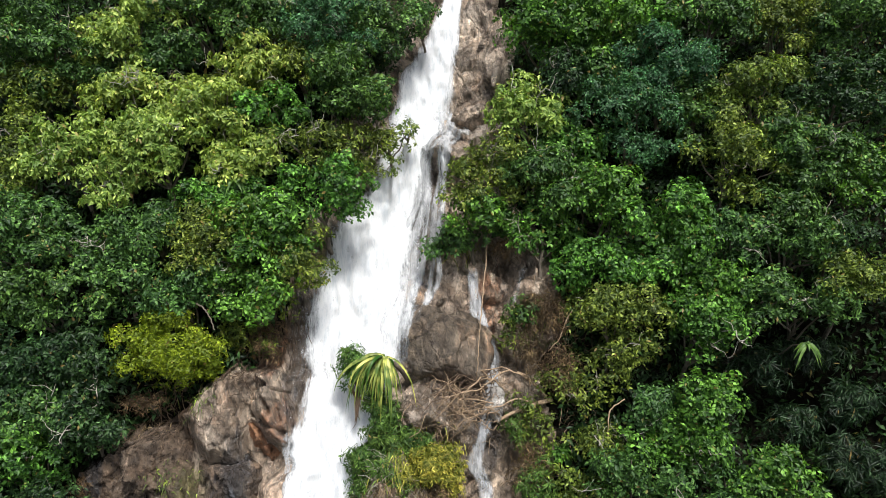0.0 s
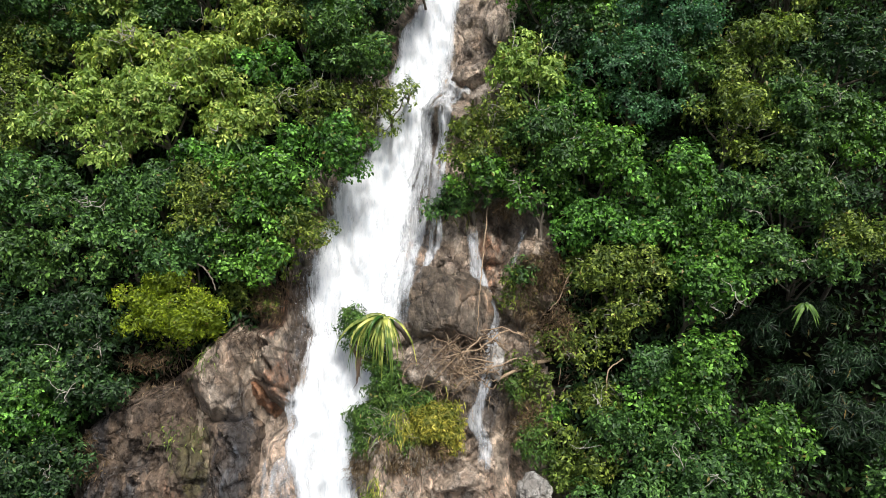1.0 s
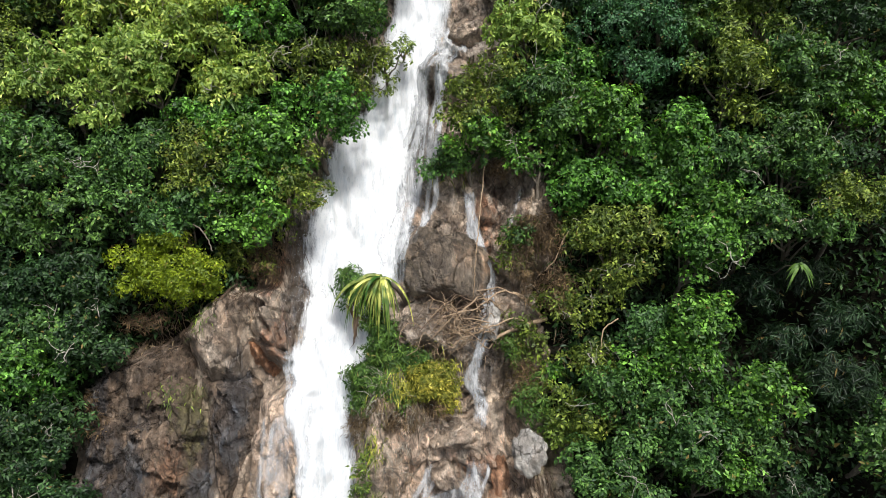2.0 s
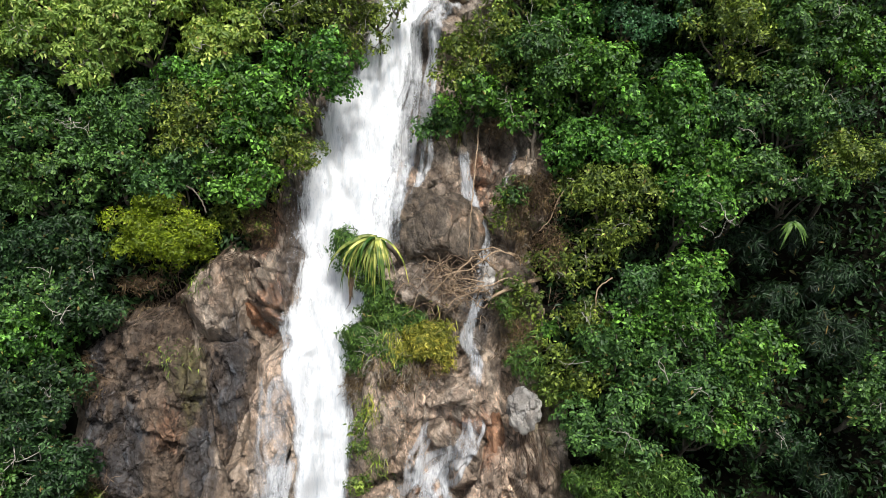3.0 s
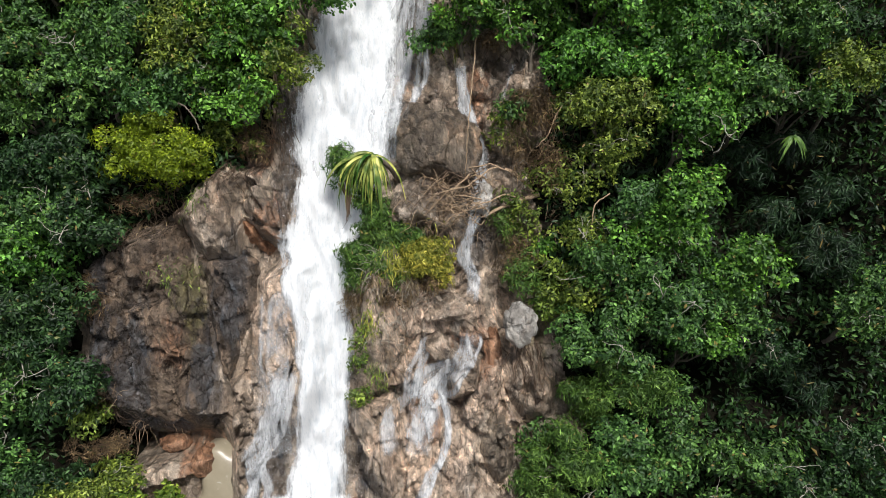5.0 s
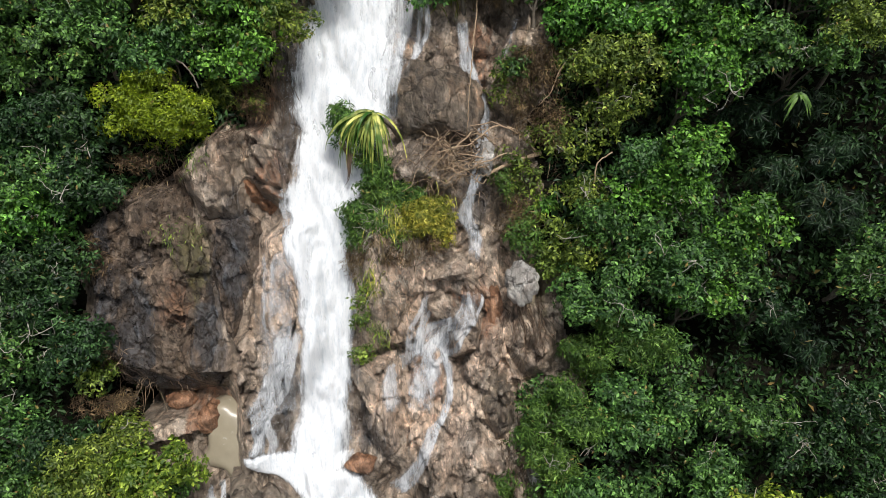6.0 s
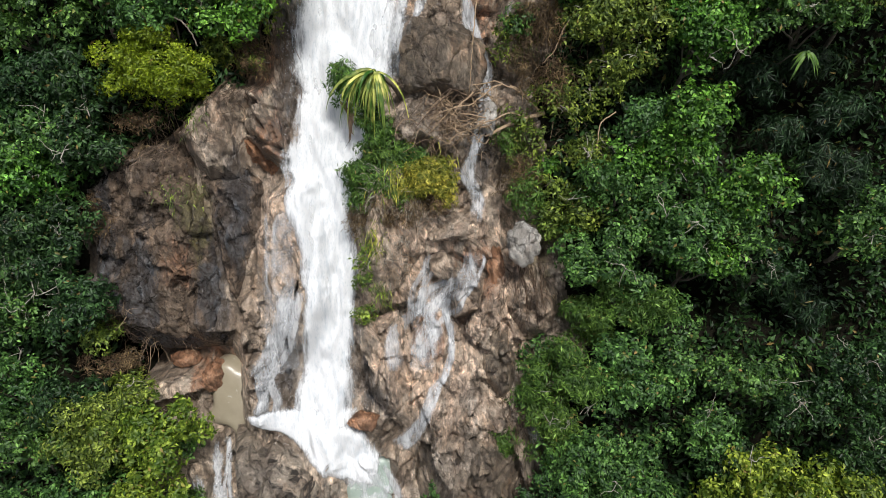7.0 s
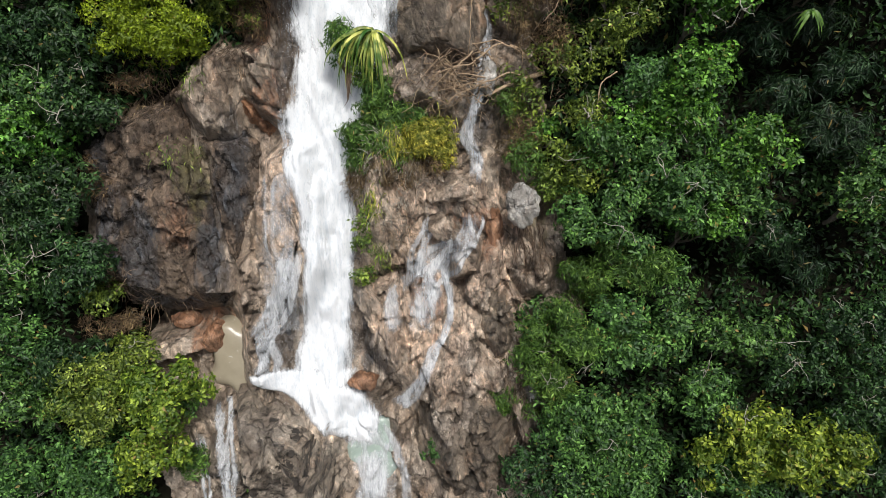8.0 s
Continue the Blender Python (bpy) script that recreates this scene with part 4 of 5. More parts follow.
def leaves(rnd, base, way, face, length, width):
    """Folded leaves: two faces each that meet along the midrib."""
    n = len(base)
    way = unit(way)
    side = unit(np.cross(way, face))
    up = np.cross(side, way)
    L = length[:, None]
    W = (width[:, None]) * 0.5
    mid = base + way * L * 0.45
    tip = base + way * L - up * L * 0.12
    v = np.stack([base, mid + side * W + up * W * 0.35, tip, mid - side * W + up * W * 0.35], 1).reshape(-1, 3)
    i = np.arange(n)[:, None] * 4
    f = np.stack([i + [0, 1, 2], i + [0, 2, 3]], 1).reshape(-1, 3)
    return v, f


KINDS = {  # leaf length, leaf width, leaves in a cluster, hang, clusters a square metre of shell, lobe size
    "bright": (0.17, 0.10, 8, 0.35, 21, 0.55), "mid": (0.17, 0.085, 9, 0.45, 20, 0.55), "dark": (0.18, 0.08, 9, 0.45, 18, 0.6),
    "blue": (0.12, 0.07, 10, 0.25, 30, 0.55), "olive": (0.16, 0.07, 9, 0.4, 22, 0.55), "yellow": (0.21, 0.09, 10, 0.9, 16, 0.55),
    "lime": (0.12, 0.055, 9, 0.15, 60, 0.46), "fern": (0.20, 0.045, 10, 0.8, 34, 0.42), "golden": (0.17, 0.04, 11, 0.5, 44, 0.36), "fresh": (0.19, 0.10, 8, 0.4, 21, 0.5), "frond": (0.34, 0.05, 10, 0.9, 18, 0.5), "dry": (0.24, 0.022, 9, 0.6, 24, 0.4)}
OUT = np.array([0.0, -0.75, 0.66])


def crown(rnd, kind, lobes, thin=1.0):
    length, width, per, hang, dense, _ = KINDS[kind]
    bases, ways, faces_up = [], [], []
    for c, r in lobes:
        n = max(6, int(4 * math.pi * float(np.mean(r)) ** 2 * 0.6 * dense * thin))
        d = unit(rnd.normal(size=(n * 2, 3)))
        d = d[(d @ OUT) > rnd.uniform(-0.6, 0.3, n * 2)][:n]
        p = c + d * r * rnd.uniform(0.5, 1.25, (len(d), 1))
        axis = unit(d + 0.35 * rnd.normal(size=d.shape) + [0, 0, 0.25])
        k = rnd.poisson(per * 0.7, len(d)) + 2
        idx = np.repeat(np.arange(len(d)), k)
        ax = axis[idx]
        spread = rnd.normal(size=(len(idx), 3))
        spread = unit(spread - (spread * ax).sum(1)[:, None] * ax)
        way = spread + ax * rnd.uniform(-0.1, 0.5, (len(idx), 1))
        way[:, 2] -= hang * rnd.uniform(0.3, 1.3, len(idx))
        bases.append(p[idx] + spread * 0.03 + rnd.normal(size=(len(idx), 3)) * 0.03)
        ways.append(way)
        faces_up.append(unit(ax + [0, -0.1, 0.25] + 0.38 * rnd.normal(size=(len(idx), 3))))
    base, way, face = np.concatenate(bases), np.concatenate(ways), np.concatenate(faces_up)
    size = length * rnd.uniform(0.55, 1.25, len(base))
    return leaves(rnd, base, way, face, size, size * width / length)


WORDS = {"bright": "glossy bright green", "mid": "mid-green", "dark": "dark green", "blue": "dense blue-green", "olive": "olive green", "yellow": "yellow-green drooping",
         "lime": "fine lime-yellow", "fern": "feathery green", "golden": "golden-green feathery", "fresh": "fresh yellow-green", "frond": "shade-darkened feathery", "dry": "dry brown"}


def tree(kind, x, s, h, rx, rz, name="tree", thin=1.0, bare=0, lobes_n=None, ry=None):
    """A tree or bush whose crown stands at (x, s) on the slope, h metres out, rx wide and rz tall (half sizes); the trunk drops to the ground."""
    rnd = np.random.default_rng(int(abs(x * 1000) + abs(s * 77)))
    top = place(x, s, h)
    down = float(relief(x, s - 0.5 * h))
    foot = place(x + rnd.normal() * 0.15, s - 0.87 * h * 1.0, down) if h > 1 else place(x, s - 0.3 * rz, float(relief(x, s - 0.3 * rz)))
    foot = foot - np.array([0, -0.1, 0.25])
    thing = new(name)
    thing.matrix_basis = pose(*foot.tolist())
    top, ry = top - foot, ry or 0.85 * min(rx, rz)
    r = np.array([rx, ry, rz])
    size = min(KINDS[kind][5], 0.6 * min(rx, rz) + 0.08)
    n = lobes_n or max(4, int(1.5 * rx * rz / size ** 2))
    lobes = []
    for i in range(n):
        d = unit(rnd.normal(size=3))
        if d @ OUT < -0.25:
            d = -d
        c = top + d * np.maximum(r - 0.55 * size, 0.1) * rnd.uniform(0.55, 1.08)
        lobes.append((c, size * rnd.uniform(0.55, 1.2) * np.array([1.15, 1.0, 0.85])))
    lobes.append((top, r * (0.36 if name == "tree" else 0.62)))
    v, f = crown(rnd, kind, lobes, thin)
    trunk_r = 0.035 + 0.035 * max(rx, rz)
    line = bent(rnd, np.zeros(3), top * 0.95, 9, 0, 0.04)
    part("trunk", mesh_of("trunk", *tube(line, np.linspace(trunk_r, trunk_r * 0.35, 9), 8), BARK, True), thing)
    for c, q in lobes[: 5 if rx > 1 else 3]:
        part("limb", mesh_of("limb", *tube(bent(rnd, line[4], c + unit(c - line[4]) * q * 0.7, 7, 0.05), np.linspace(trunk_r * 0.5, 0.012, 7), 5), BARK, True), thing)
    for i in range(bare):
        c, q = lobes[int(rnd.integers(len(lobes)))]
        end = c + unit(OUT + rnd.normal(size=3) * 0.7) * q * 1.9
        arm = bent(rnd, top * 0.9, end, 12, 0.05, 0.12)
        branch = part("bare_branch", mesh_of("bare_branch", *tube(arm, np.linspace(0.034, 0.010, 12), 5), PALE, True), thing, "bare pale branch")
        for k in (6, 8, 9, 10):
            tip = arm[k] + unit(OUT * 0.4 + rnd.normal(size=3)) * rnd.uniform(0.35, 0.8)
            part("twig", mesh_of("twig", *tube(bent(rnd, arm[k], tip, 7, 0.05, 0.12), np.linspace(0.013, 0.005, 7), 4), PALE, True), branch)
    part("crown", mesh_of("crown", v, f, LEAF[kind]), thing)
    kindword = "tree" if name == "tree" else name
    return tagged(thing, WORDS[kind] + (" leafy tree rooted on the steep slope" if name == "tree" else " leafy bush growing on the rock face"), kindword, "trees on the slope" if name == "tree" else "bushes on the slope")


for spec in (
    (-2.86, 13.37, 0.89, 0.92, 1.15, "bush", 0.9, 0),
    (-2.56, 14.64, 0.8, 0.82, 0.94, "bush", 0.8, 0),
    (13.71, 5.61, 1.57, 1.57, 1.12, "tree", 1.0, 2),
    (-13.29, -5.23, 1.53, 1.29, 1.29, "tree", 1.0, 2),
    (-13.64, -10.27, 1.56, 1.55, 1.1),
    (-14.54, 0.76, 1.96, 1.91, 1.7),
    (-12.74, 0.82, 1.7, 1.5, 1.5),
    (-12.47, -1.07, 1.59, 1.26, 1.47),
    (14.16, 10.94, 2.31, 2.55, 1.86),
    (4.34, 11.11, 1.94, 1.66, 1.9, "tree", 1.0, 2),
    (-13.71, -0.3, 1.83, 1.86, 1.45),
    (-12.25, -1.39, 1.51, 1.26, 1.26, "tree", 1.0, 2),
):
    tree("dark", *spec)

for spec in (
    (-13.45, -4.05, 1.78, 1.69, 1.48, "tree", 1.0, 2),
    (-14.13, -5.4, 1.79, 1.92, 1.28, "tree", 1.0, 2),
    (-12.82, -6.76, 1.88, 1.93, 1.5, "tree", 1.0, 2),
    (14.78, -4.07, 1.43, 1.07, 1.28, "tree", 1.0, 2),
    (9.81, -12.52, 1.36, 1.23, 0.94),
    (12.5, -10.2, 1.5, 1.6, 1.2, "tree", 0.9, 2),
    (11.3, -5.6, 1.2, 1.1, 0.9, "tree", 0.9, 2),
    (14.9, -10.9, 1.5, 1.4, 1.1, "tree", 0.9, 2),
    (14.28, -9.2, 1.63, 1.53, 1.31, "tree", 1.0, 2),
    (14.76, -12.99, 2.01, 1.75, 1.97),
    (3.48, -14.21, 1.67, 1.57, 1.34),
):
    tree("dark", *spec)

for spec in (
    (-3.23, 11.18, 0.87, 1.01, 1.01, "bush", 0.8, 1),
    (-0.66, 5.35, 0.68, 0.74, 0.53, "bush", 0.8, 0),
    (0.18, 5.78, 0.76, 0.85, 0.74, "bush", 0.9, 0),
    (2.45, 2.78, 0.72, 0.61, 0.82, "bush", 0.7, 0),
    (-9.37, -11.8, 0.75, 0.73, 0.83, "bush", 0.7, 0),
    (-0.41, -14.03, 0.62, 0.42, 0.64, "bush", 0.4, 0),
    (5.06, 11.96, 1.76, 1.69, 1.44, "tree", 1.0, 2),
    (9.06, 10.52, 1.74, 1.42, 1.66),
    (12.01, 6.87, 1.68, 1.59, 1.36),
    (9.8, 5.34, 1.66, 1.56, 1.34, "tree", 1.0, 2),
    (12.55, 3.11, 1.54, 1.52, 1.09, "tree", 1.0, 2),
):
    tree("mid", *spec)

for spec in (
    (-1.51, 15.41, 1.25, 1.02, 0.89),
    (-11.16, 12.7, 1.68, 1.72, 1.23, "tree", 1.0, 2),
    (-10.93, 5.84, 1.59, 1.6, 1.14, "tree", 1.0, 2),
    (-8.27, 4.17, 1.48, 1.35, 1.12, "tree", 1.0, 2),
    (6.68, -0.84, 1.5, 1.26, 1.26, "tree", 1.0, 2),
    (9.3, -3.11, 1.43, 1.28, 1.06),
    (4.28, -12.97, 1.57, 1.34, 1.34),
    (-16.41, 13.33, 2.61, 2.89, 2.17, "tree", 1.0, 2),
    (-10.06, 14.42, 2.21, 2.46, 1.72),
    (-14.89, 11.93, 2.07, 2.17, 1.69, "tree", 1.0, 2),
    (-7.63, 14.31, 2.01, 2.22, 1.48),
    (-3.26, 14.34, 1.8, 1.74, 1.49),
    (-4.47, 10.92, 2.19, 2.24, 1.89),
):
    tree("mid", *spec)

for spec in (
    (-3.91, 11.42, 1.76, 1.44, 1.69),
    (-15.71, 5.17, 2.14, 2.0, 2.0),
    (-13.57, 5.25, 1.95, 2.24, 1.34, "tree", 1.0, 2),
    (-14.08, 3.09, 2.18, 2.38, 1.73),
    (-11.79, 4.03, 1.84, 1.77, 1.55, "tree", 1.0, 2),
    (-9.48, 3.04, 1.73, 1.75, 1.32, "tree", 1.0, 2),
    (-14.1, -1.1, 1.76, 1.88, 1.25, "tree", 1.0, 2),
    (10.06, 14.45, 1.89, 1.97, 1.47, "tree", 1.0, 2),
    (15.36, 14.0, 2.18, 2.17, 1.93, "tree", 1.0, 2),
    (12.67, 8.49, 2.08, 2.05, 1.82, "tree", 1.0, 2),
    (3.37, 7.39, 1.88, 1.59, 1.82, "tree", 1.0, 2),
    (11.95, 5.31, 1.79, 1.88, 1.33),
    (10.7, 3.04, 1.72, 1.73, 1.3),
):
    tree("mid", *spec)

for spec in (
    (-12.58, -13.98, 1.76, 1.79, 1.34),
    (-14.77, -7.0, 1.63, 1.5, 1.2, "tree", 0.8, 2),
    (-15.2, -9.6, 1.7, 1.7, 1.3, "tree", 0.8, 2),
    (-14.74, -11.6, 1.92, 1.97, 1.54, "tree", 0.8, 2),
    (-14.69, -14.28, 2.03, 2.22, 1.55, "tree", 0.8, 2),
    (14.3, -4.0, 1.6, 1.6, 1.35, "tree", 0.9, 2),
    (8.9, -11.2, 1.6, 1.5, 1.2, "tree", 1.0, 2),
    (10.4, -9.4, 1.5, 1.5, 1.1, "tree", 0.8, 2),
    (7.2, -7.2, 1.6, 1.3, 1.1, "tree", 1.0, 2),
    (5.73, -3.1, 1.81, 1.78, 1.47),
    (7.63, -4.05, 1.94, 1.89, 1.68, "tree", 1.0, 2),
    (5.76, -5.19, 1.95, 1.9, 1.69, "tree", 1.0, 2),
    (10.12, -3.98, 1.43, 1.28, 1.07),
    (7.5, -9.2, 1.63, 1.5, 1.1),
    (5.93, -9.16, 1.81, 1.52, 1.73, "tree", 1.0, 2),
    (5.36, -12.13, 2.1, 2.18, 1.74, "tree", 1.0, 2),
    (6.88, -13.22, 1.72, 1.67, 1.38),
    (10.07, -14.08, 1.93, 1.99, 1.55, "tree", 1.0, 2),
    (5.89, -14.55, 1.85, 2.0, 1.34),
):
    tree("mid", *spec)

for spec in (
    (3.54, -8.82, 0.76, 0.69, 0.92, "bush", 0.9, 0),
    (3.05, -10.28, 0.75, 0.61, 0.92, "bush", 0.8, 0),
    (1.98, 6.22, 0.82, 0.96, 0.85, "bush", 1.0, 0),
):
    tree("mid", *spec)

for spec in (
    (-3.39, 9.7, 0.84, 1.0, 0.89, "bush", 0.6, 1),
    (2.46, -0.46, 0.73, 0.67, 0.79, "bush", 0.4, 0),
    (3.28, -2.73, 0.74, 0.72, 0.8, "bush", 0.4, 0),
    (2.02, 2.15, 0.77, 0.61, 1.01, "bush", 0.35, 0),
    (-2.6, 9.55, 0.92, 1.21, 0.99, "bush", 0.35, 1),
    (-1.98, 10.41, 0.68, 0.63, 0.67, "bush", 0.35, 0),
    (-3.66, 8.48, 0.86, 1.09, 0.87, "bush", 0.5, 1),
    (-6.29, 3.09, 0.83, 0.82, 1.03, "bush", 0.6, 0),
    (-7.41, 1.83, 0.8, 1.02, 0.71, "bush", 0.8, 0),
    (-2.85, -5.24, 0.73, 0.65, 0.85, "bush", 0.45, 0),
    (-3.07, -6.18, 0.6, 0.49, 0.49, "bush", 0.4, 0),
    (-3.09, -7.31, 0.59, 0.53, 0.41, "bush", 0.7, 0),
    (2.95, -1.35, 0.84, 0.89, 0.99, "bush", 0.35, 0),
):
    tree("olive", *spec)

for spec in (
    (3.69, -4.13, 0.76, 0.7, 0.9, "bush", 0.9, 0),
    (4.24, 0.15, 0.91, 1.18, 0.98, "bush", 0.6, 1),
    (-12.4, -7.95, 0.88, 1.02, 1.02, "bush", 0.6, 0),
    (-4.26, 12.92, 1.38, 1.24, 0.99),
    (-6.23, 12.52, 1.58, 1.47, 1.23),
    (4.91, -1.55, 0.91, 1.18, 0.98, "bush", 0.6, 2),
    (-16.54, 10.99, 1.96, 1.92, 1.68, "tree", 1.0, 2),
    (-16.25, 7.97, 1.81, 1.16, 2.1, "tree", 1.0, 2),
    (-8.84, 5.08, 1.95, 2.01, 1.56, "tree", 1.0, 2),
    (-5.29, 9.01, 1.73, 1.88, 1.17, "tree", 1.0, 2),
    (-5.83, 4.59, 1.57, 1.35, 1.35, "tree", 1.0, 2),
    (11.29, 10.8, 2.12, 2.22, 1.75, "tree", 1.0, 2),
    (10.22, 8.5, 2.03, 1.94, 1.83, "tree", 1.0, 2),
):
    tree("olive", *spec)

for spec in (
    (12.94, 14.46, 1.89, 1.96, 1.47),
    (1.3, 7.78, 1.98, 2.05, 1.6, "tree", 1.0, 2),
    (14.0, 3.91, 1.64, 1.75, 1.09),
    (4.37, 3.17, 0.93, 1.22, 1.02, "bush", 0.5, 1),
    (5.73, 2.36, 1.88, 1.92, 1.5),
    (5.45, 1.14, 0.99, 1.39, 1.09, "bush", 0.6, 2),
    (-12.73, -11.39, 1.92, 1.97, 1.53),
    (-11.39, -10.24, 1.64, 1.76, 1.1, "tree", 1.0, 2),
    (4.66, -3.5, 0.97, 1.19, 1.19, "bush", 0.55, 1),
):
    tree("olive", *spec)

for spec in (
    (-0.42, -3.33, 0.64, 0.7, 0.44, "bush", 0.7, 0),
    (-2.03, -3.83, 0.77, 1.2, 0.44, "bush", 0.7, 0),
    (2.57, -2.14, 0.76, 0.8, 0.8, "bush", 0.4, 0),
    (2.18, -2.73, 0.71, 0.6, 0.8, "bush", 0.4, 0),
    (2.52, 1.54, 0.76, 0.6, 1.01, "bush", 0.5, 0),
    (-10.57, -0.49, 0.78, 1.19, 0.49, "bush", 0.6, 0),
    (-6.78, 1.63, 0.82, 0.91, 0.91, "bush", 0.6, 0),
    (-3.04, -3.83, 0.69, 0.6, 0.72, "bush", 0.6, 0),
    (3.35, 2.95, 0.93, 1.22, 1.02, "bush", 0.7, 0),
    (3.57, 0.73, 0.91, 0.99, 1.19, "bush", 0.5, 0),
    (1.98, 5.38, 0.65, 0.63, 0.53, "bush", 0.6, 0),
    (-12.17, -9.03, 0.8, 1.22, 0.51, "bush", 0.9, 0),
    (-12.36, -4.09, 0.87, 0.8, 1.2, "bush", 0.4, 0),
):
    tree("dry", *spec)

for spec in (
    (2.09, -10.5, 0.75, 0.72, 0.83, "bush", 0.5, 0),
):
    tree("dry", *spec)

for spec in (
    (-3.5, 0.6, 1.0, 0.75, 1.15, "bush", 1.0, 0),
    (-2.75, 0.1, 0.9, 0.65, 1.0, "bush", 0.9, 0),
    (-2.5, -0.75, 0.8, 0.7, 0.7, "bush", 0.9, 0),
    (-3.33, -2.53, 0.64, 0.44, 0.68, "bush", 0.7, 0),
    (-2.82, -2.13, 0.72, 0.72, 0.72, "bush", 1.2, 0),
    (-1.22, -1.74, 0.75, 1.0, 0.56, "bush", 1.2, 0),
    (-3.03, -2.93, 0.69, 0.52, 0.8, "bush", 1.0, 0),
    (-2.01, -1.64, 0.83, 1.19, 0.68, "bush", 1.0, 0),
    (-2.52, -2.83, 0.81, 0.9, 0.9, "bush", 0.9, 0),
    (2.77, -3.03, 0.81, 0.8, 1.0, "bush", 0.45, 0),
    (2.18, -1.24, 0.63, 0.5, 0.6, "bush", 0.5, 0),
    (-9.67, -13.96, 0.81, 0.84, 0.95, "bush", 0.7, 0),
    (1.89, -12.19, 0.83, 0.83, 1.04, "bush", 0.6, 0),
    (5.85, -6.57, 1.79, 1.92, 1.28),
    (4.14, -9.34, 1.9, 1.95, 1.51, "tree", 1.0, 2),
    (3.64, -11.29, 1.56, 1.11, 1.55, "tree", 1.0, 2),
):
    tree("fern", *spec)

for spec in (
    (4.91, -7.35, 0.9, 0.91, 1.21, "bush", 1.0, 0),
):
    tree("fern", *spec)

for spec in (
    (-0.02, -3.03, 0.6, 0.44, 0.52, "bush", 0.8, 0),
    (-1.52, -3.03, 0.8, 1.2, 0.56, "bush", 1.3, 0),
    (-0.32, -2.33, 0.75, 0.64, 0.9, "bush", 1.2, 0),
    (-2.02, -2.53, 0.71, 0.8, 0.6, "bush", 1.1, 0),
    (-1.01, -2.57, 0.89, 1.23, 0.83, "bush", 1.1, 0),
):
    tree("golden", *spec)

for spec in (
    (-9.99, 1.11, 1.31, 2.08, 1.58, "bush", 1.0, 0),
):
    tree("lime", *spec)

for spec in (
    (3.56, -1.97, 0.54, 0.44, 0.32, "bush", 1.0, 0),
    (-6.58, -15.52, 0.72, 0.96, 0.47, "bush", 1.2, 0),
    (4.3, 8.89, 1.62, 1.4, 1.4, "tree", 1.0, 2),
    (4.26, 13.08, 1.58, 1.47, 1.23, "tree", 1.0, 2),
    (-7.15, 10.48, 1.65, 1.44, 1.44, "tree", 1.0, 2),
    (-6.6, 5.48, 2.09, 2.22, 1.67),
    (-8.47, 6.89, 1.79, 2.06, 1.15),
    (-4.93, 7.12, 1.84, 1.94, 1.37),
    (-7.28, 3.07, 1.73, 1.75, 1.31),
    (-14.1, -2.37, 1.66, 1.65, 1.24, "tree", 1.0, 2),
    (3.43, 13.95, 2.19, 2.19, 1.94),
    (5.51, 13.71, 2.18, 2.18, 1.94, "tree", 1.0, 2),
    (7.63, 14.7, 1.9, 1.97, 1.48, "tree", 1.0, 2),
):
    tree("bright", *spec)

for spec in (
    (0.69, 6.15, 1.59, 1.59, 1.14),
    (5.38, 6.71, 1.96, 2.02, 1.57),
    (7.48, 5.58, 2.12, 2.2, 1.76),
    (6.48, 4.23, 1.74, 1.76, 1.32),
    (8.82, 3.84, 1.73, 1.75, 1.31),
    (14.79, 7.96, 1.79, 1.6, 1.6),
    (3.13, 5.49, 1.67, 1.57, 1.35, "tree", 1.0, 2),
    (4.73, 4.47, 1.56, 1.33, 1.33),
    (8.24, 2.01, 1.79, 1.92, 1.28, "tree", 1.0, 2),
    (-14.56, -2.14, 1.6, 1.27, 1.48, "tree", 1.0, 2),
):
    tree("bright", *spec)

for spec in (
    (7.89, -0.5, 1.83, 1.65, 1.65),
    (7.41, -1.98, 1.76, 1.88, 1.25, "tree", 1.0, 2),
    (10.32, -2.54, 1.68, 1.57, 1.36, "tree", 1.0, 2),
    (8.54, -5.34, 1.41, 1.4, 0.91, "tree", 1.0, 2),
):
    tree("bright", *spec)

for spec in (
    (4.52, -4.14, 0.61, 0.5, 0.5, "bush", 0.6, 0),
    (-14.3, 8.56, 2.06, 2.21, 1.63, "tree", 1.0, 4),
    (-12.41, 10.53, 1.95, 2.14, 1.43, "tree", 1.0, 4),
    (-10.86, 8.54, 2.15, 2.31, 1.73, "tree", 1.0, 4),
    (-12.76, 7.33, 1.75, 1.85, 1.27, "tree", 1.0, 4),
    (-8.97, 10.05, 1.98, 2.01, 1.65, "tree", 1.0, 4),
    (-7.98, 8.25, 1.81, 1.86, 1.39, "tree", 1.0, 4),
    (-10.58, 11.05, 1.47, 1.46, 0.97, "tree", 1.0, 4),
    (-12.82, 13.25, 2.2, 2.31, 1.83, "tree", 1.0, 4),
    (-8.14, 12.11, 1.82, 1.82, 1.46, "tree", 1.0, 4),
    (2.6, 10.02, 1.93, 1.76, 1.76, "tree", 1.0, 4),
):
    tree("yellow", *spec)

for spec in (
    (-4.88, 13.95, 2.15, 2.32, 1.71, "tree", 1.0, 2),
    (8.0, 12.19, 2.2, 2.25, 1.9, "tree", 1.0, 2),
    (6.35, 9.8, 2.16, 2.08, 1.97),
):
    tree("blue", *spec)

for spec in (
    (-10.12, -11.18, 1.92, 1.97, 1.53),
    (-10.63, -13.36, 1.71, 1.67, 1.34),
    (11.33, -12.97, 2.55, 3.0, 1.93, "tree", 1.0, 2),
):
    tree("fresh", *spec)

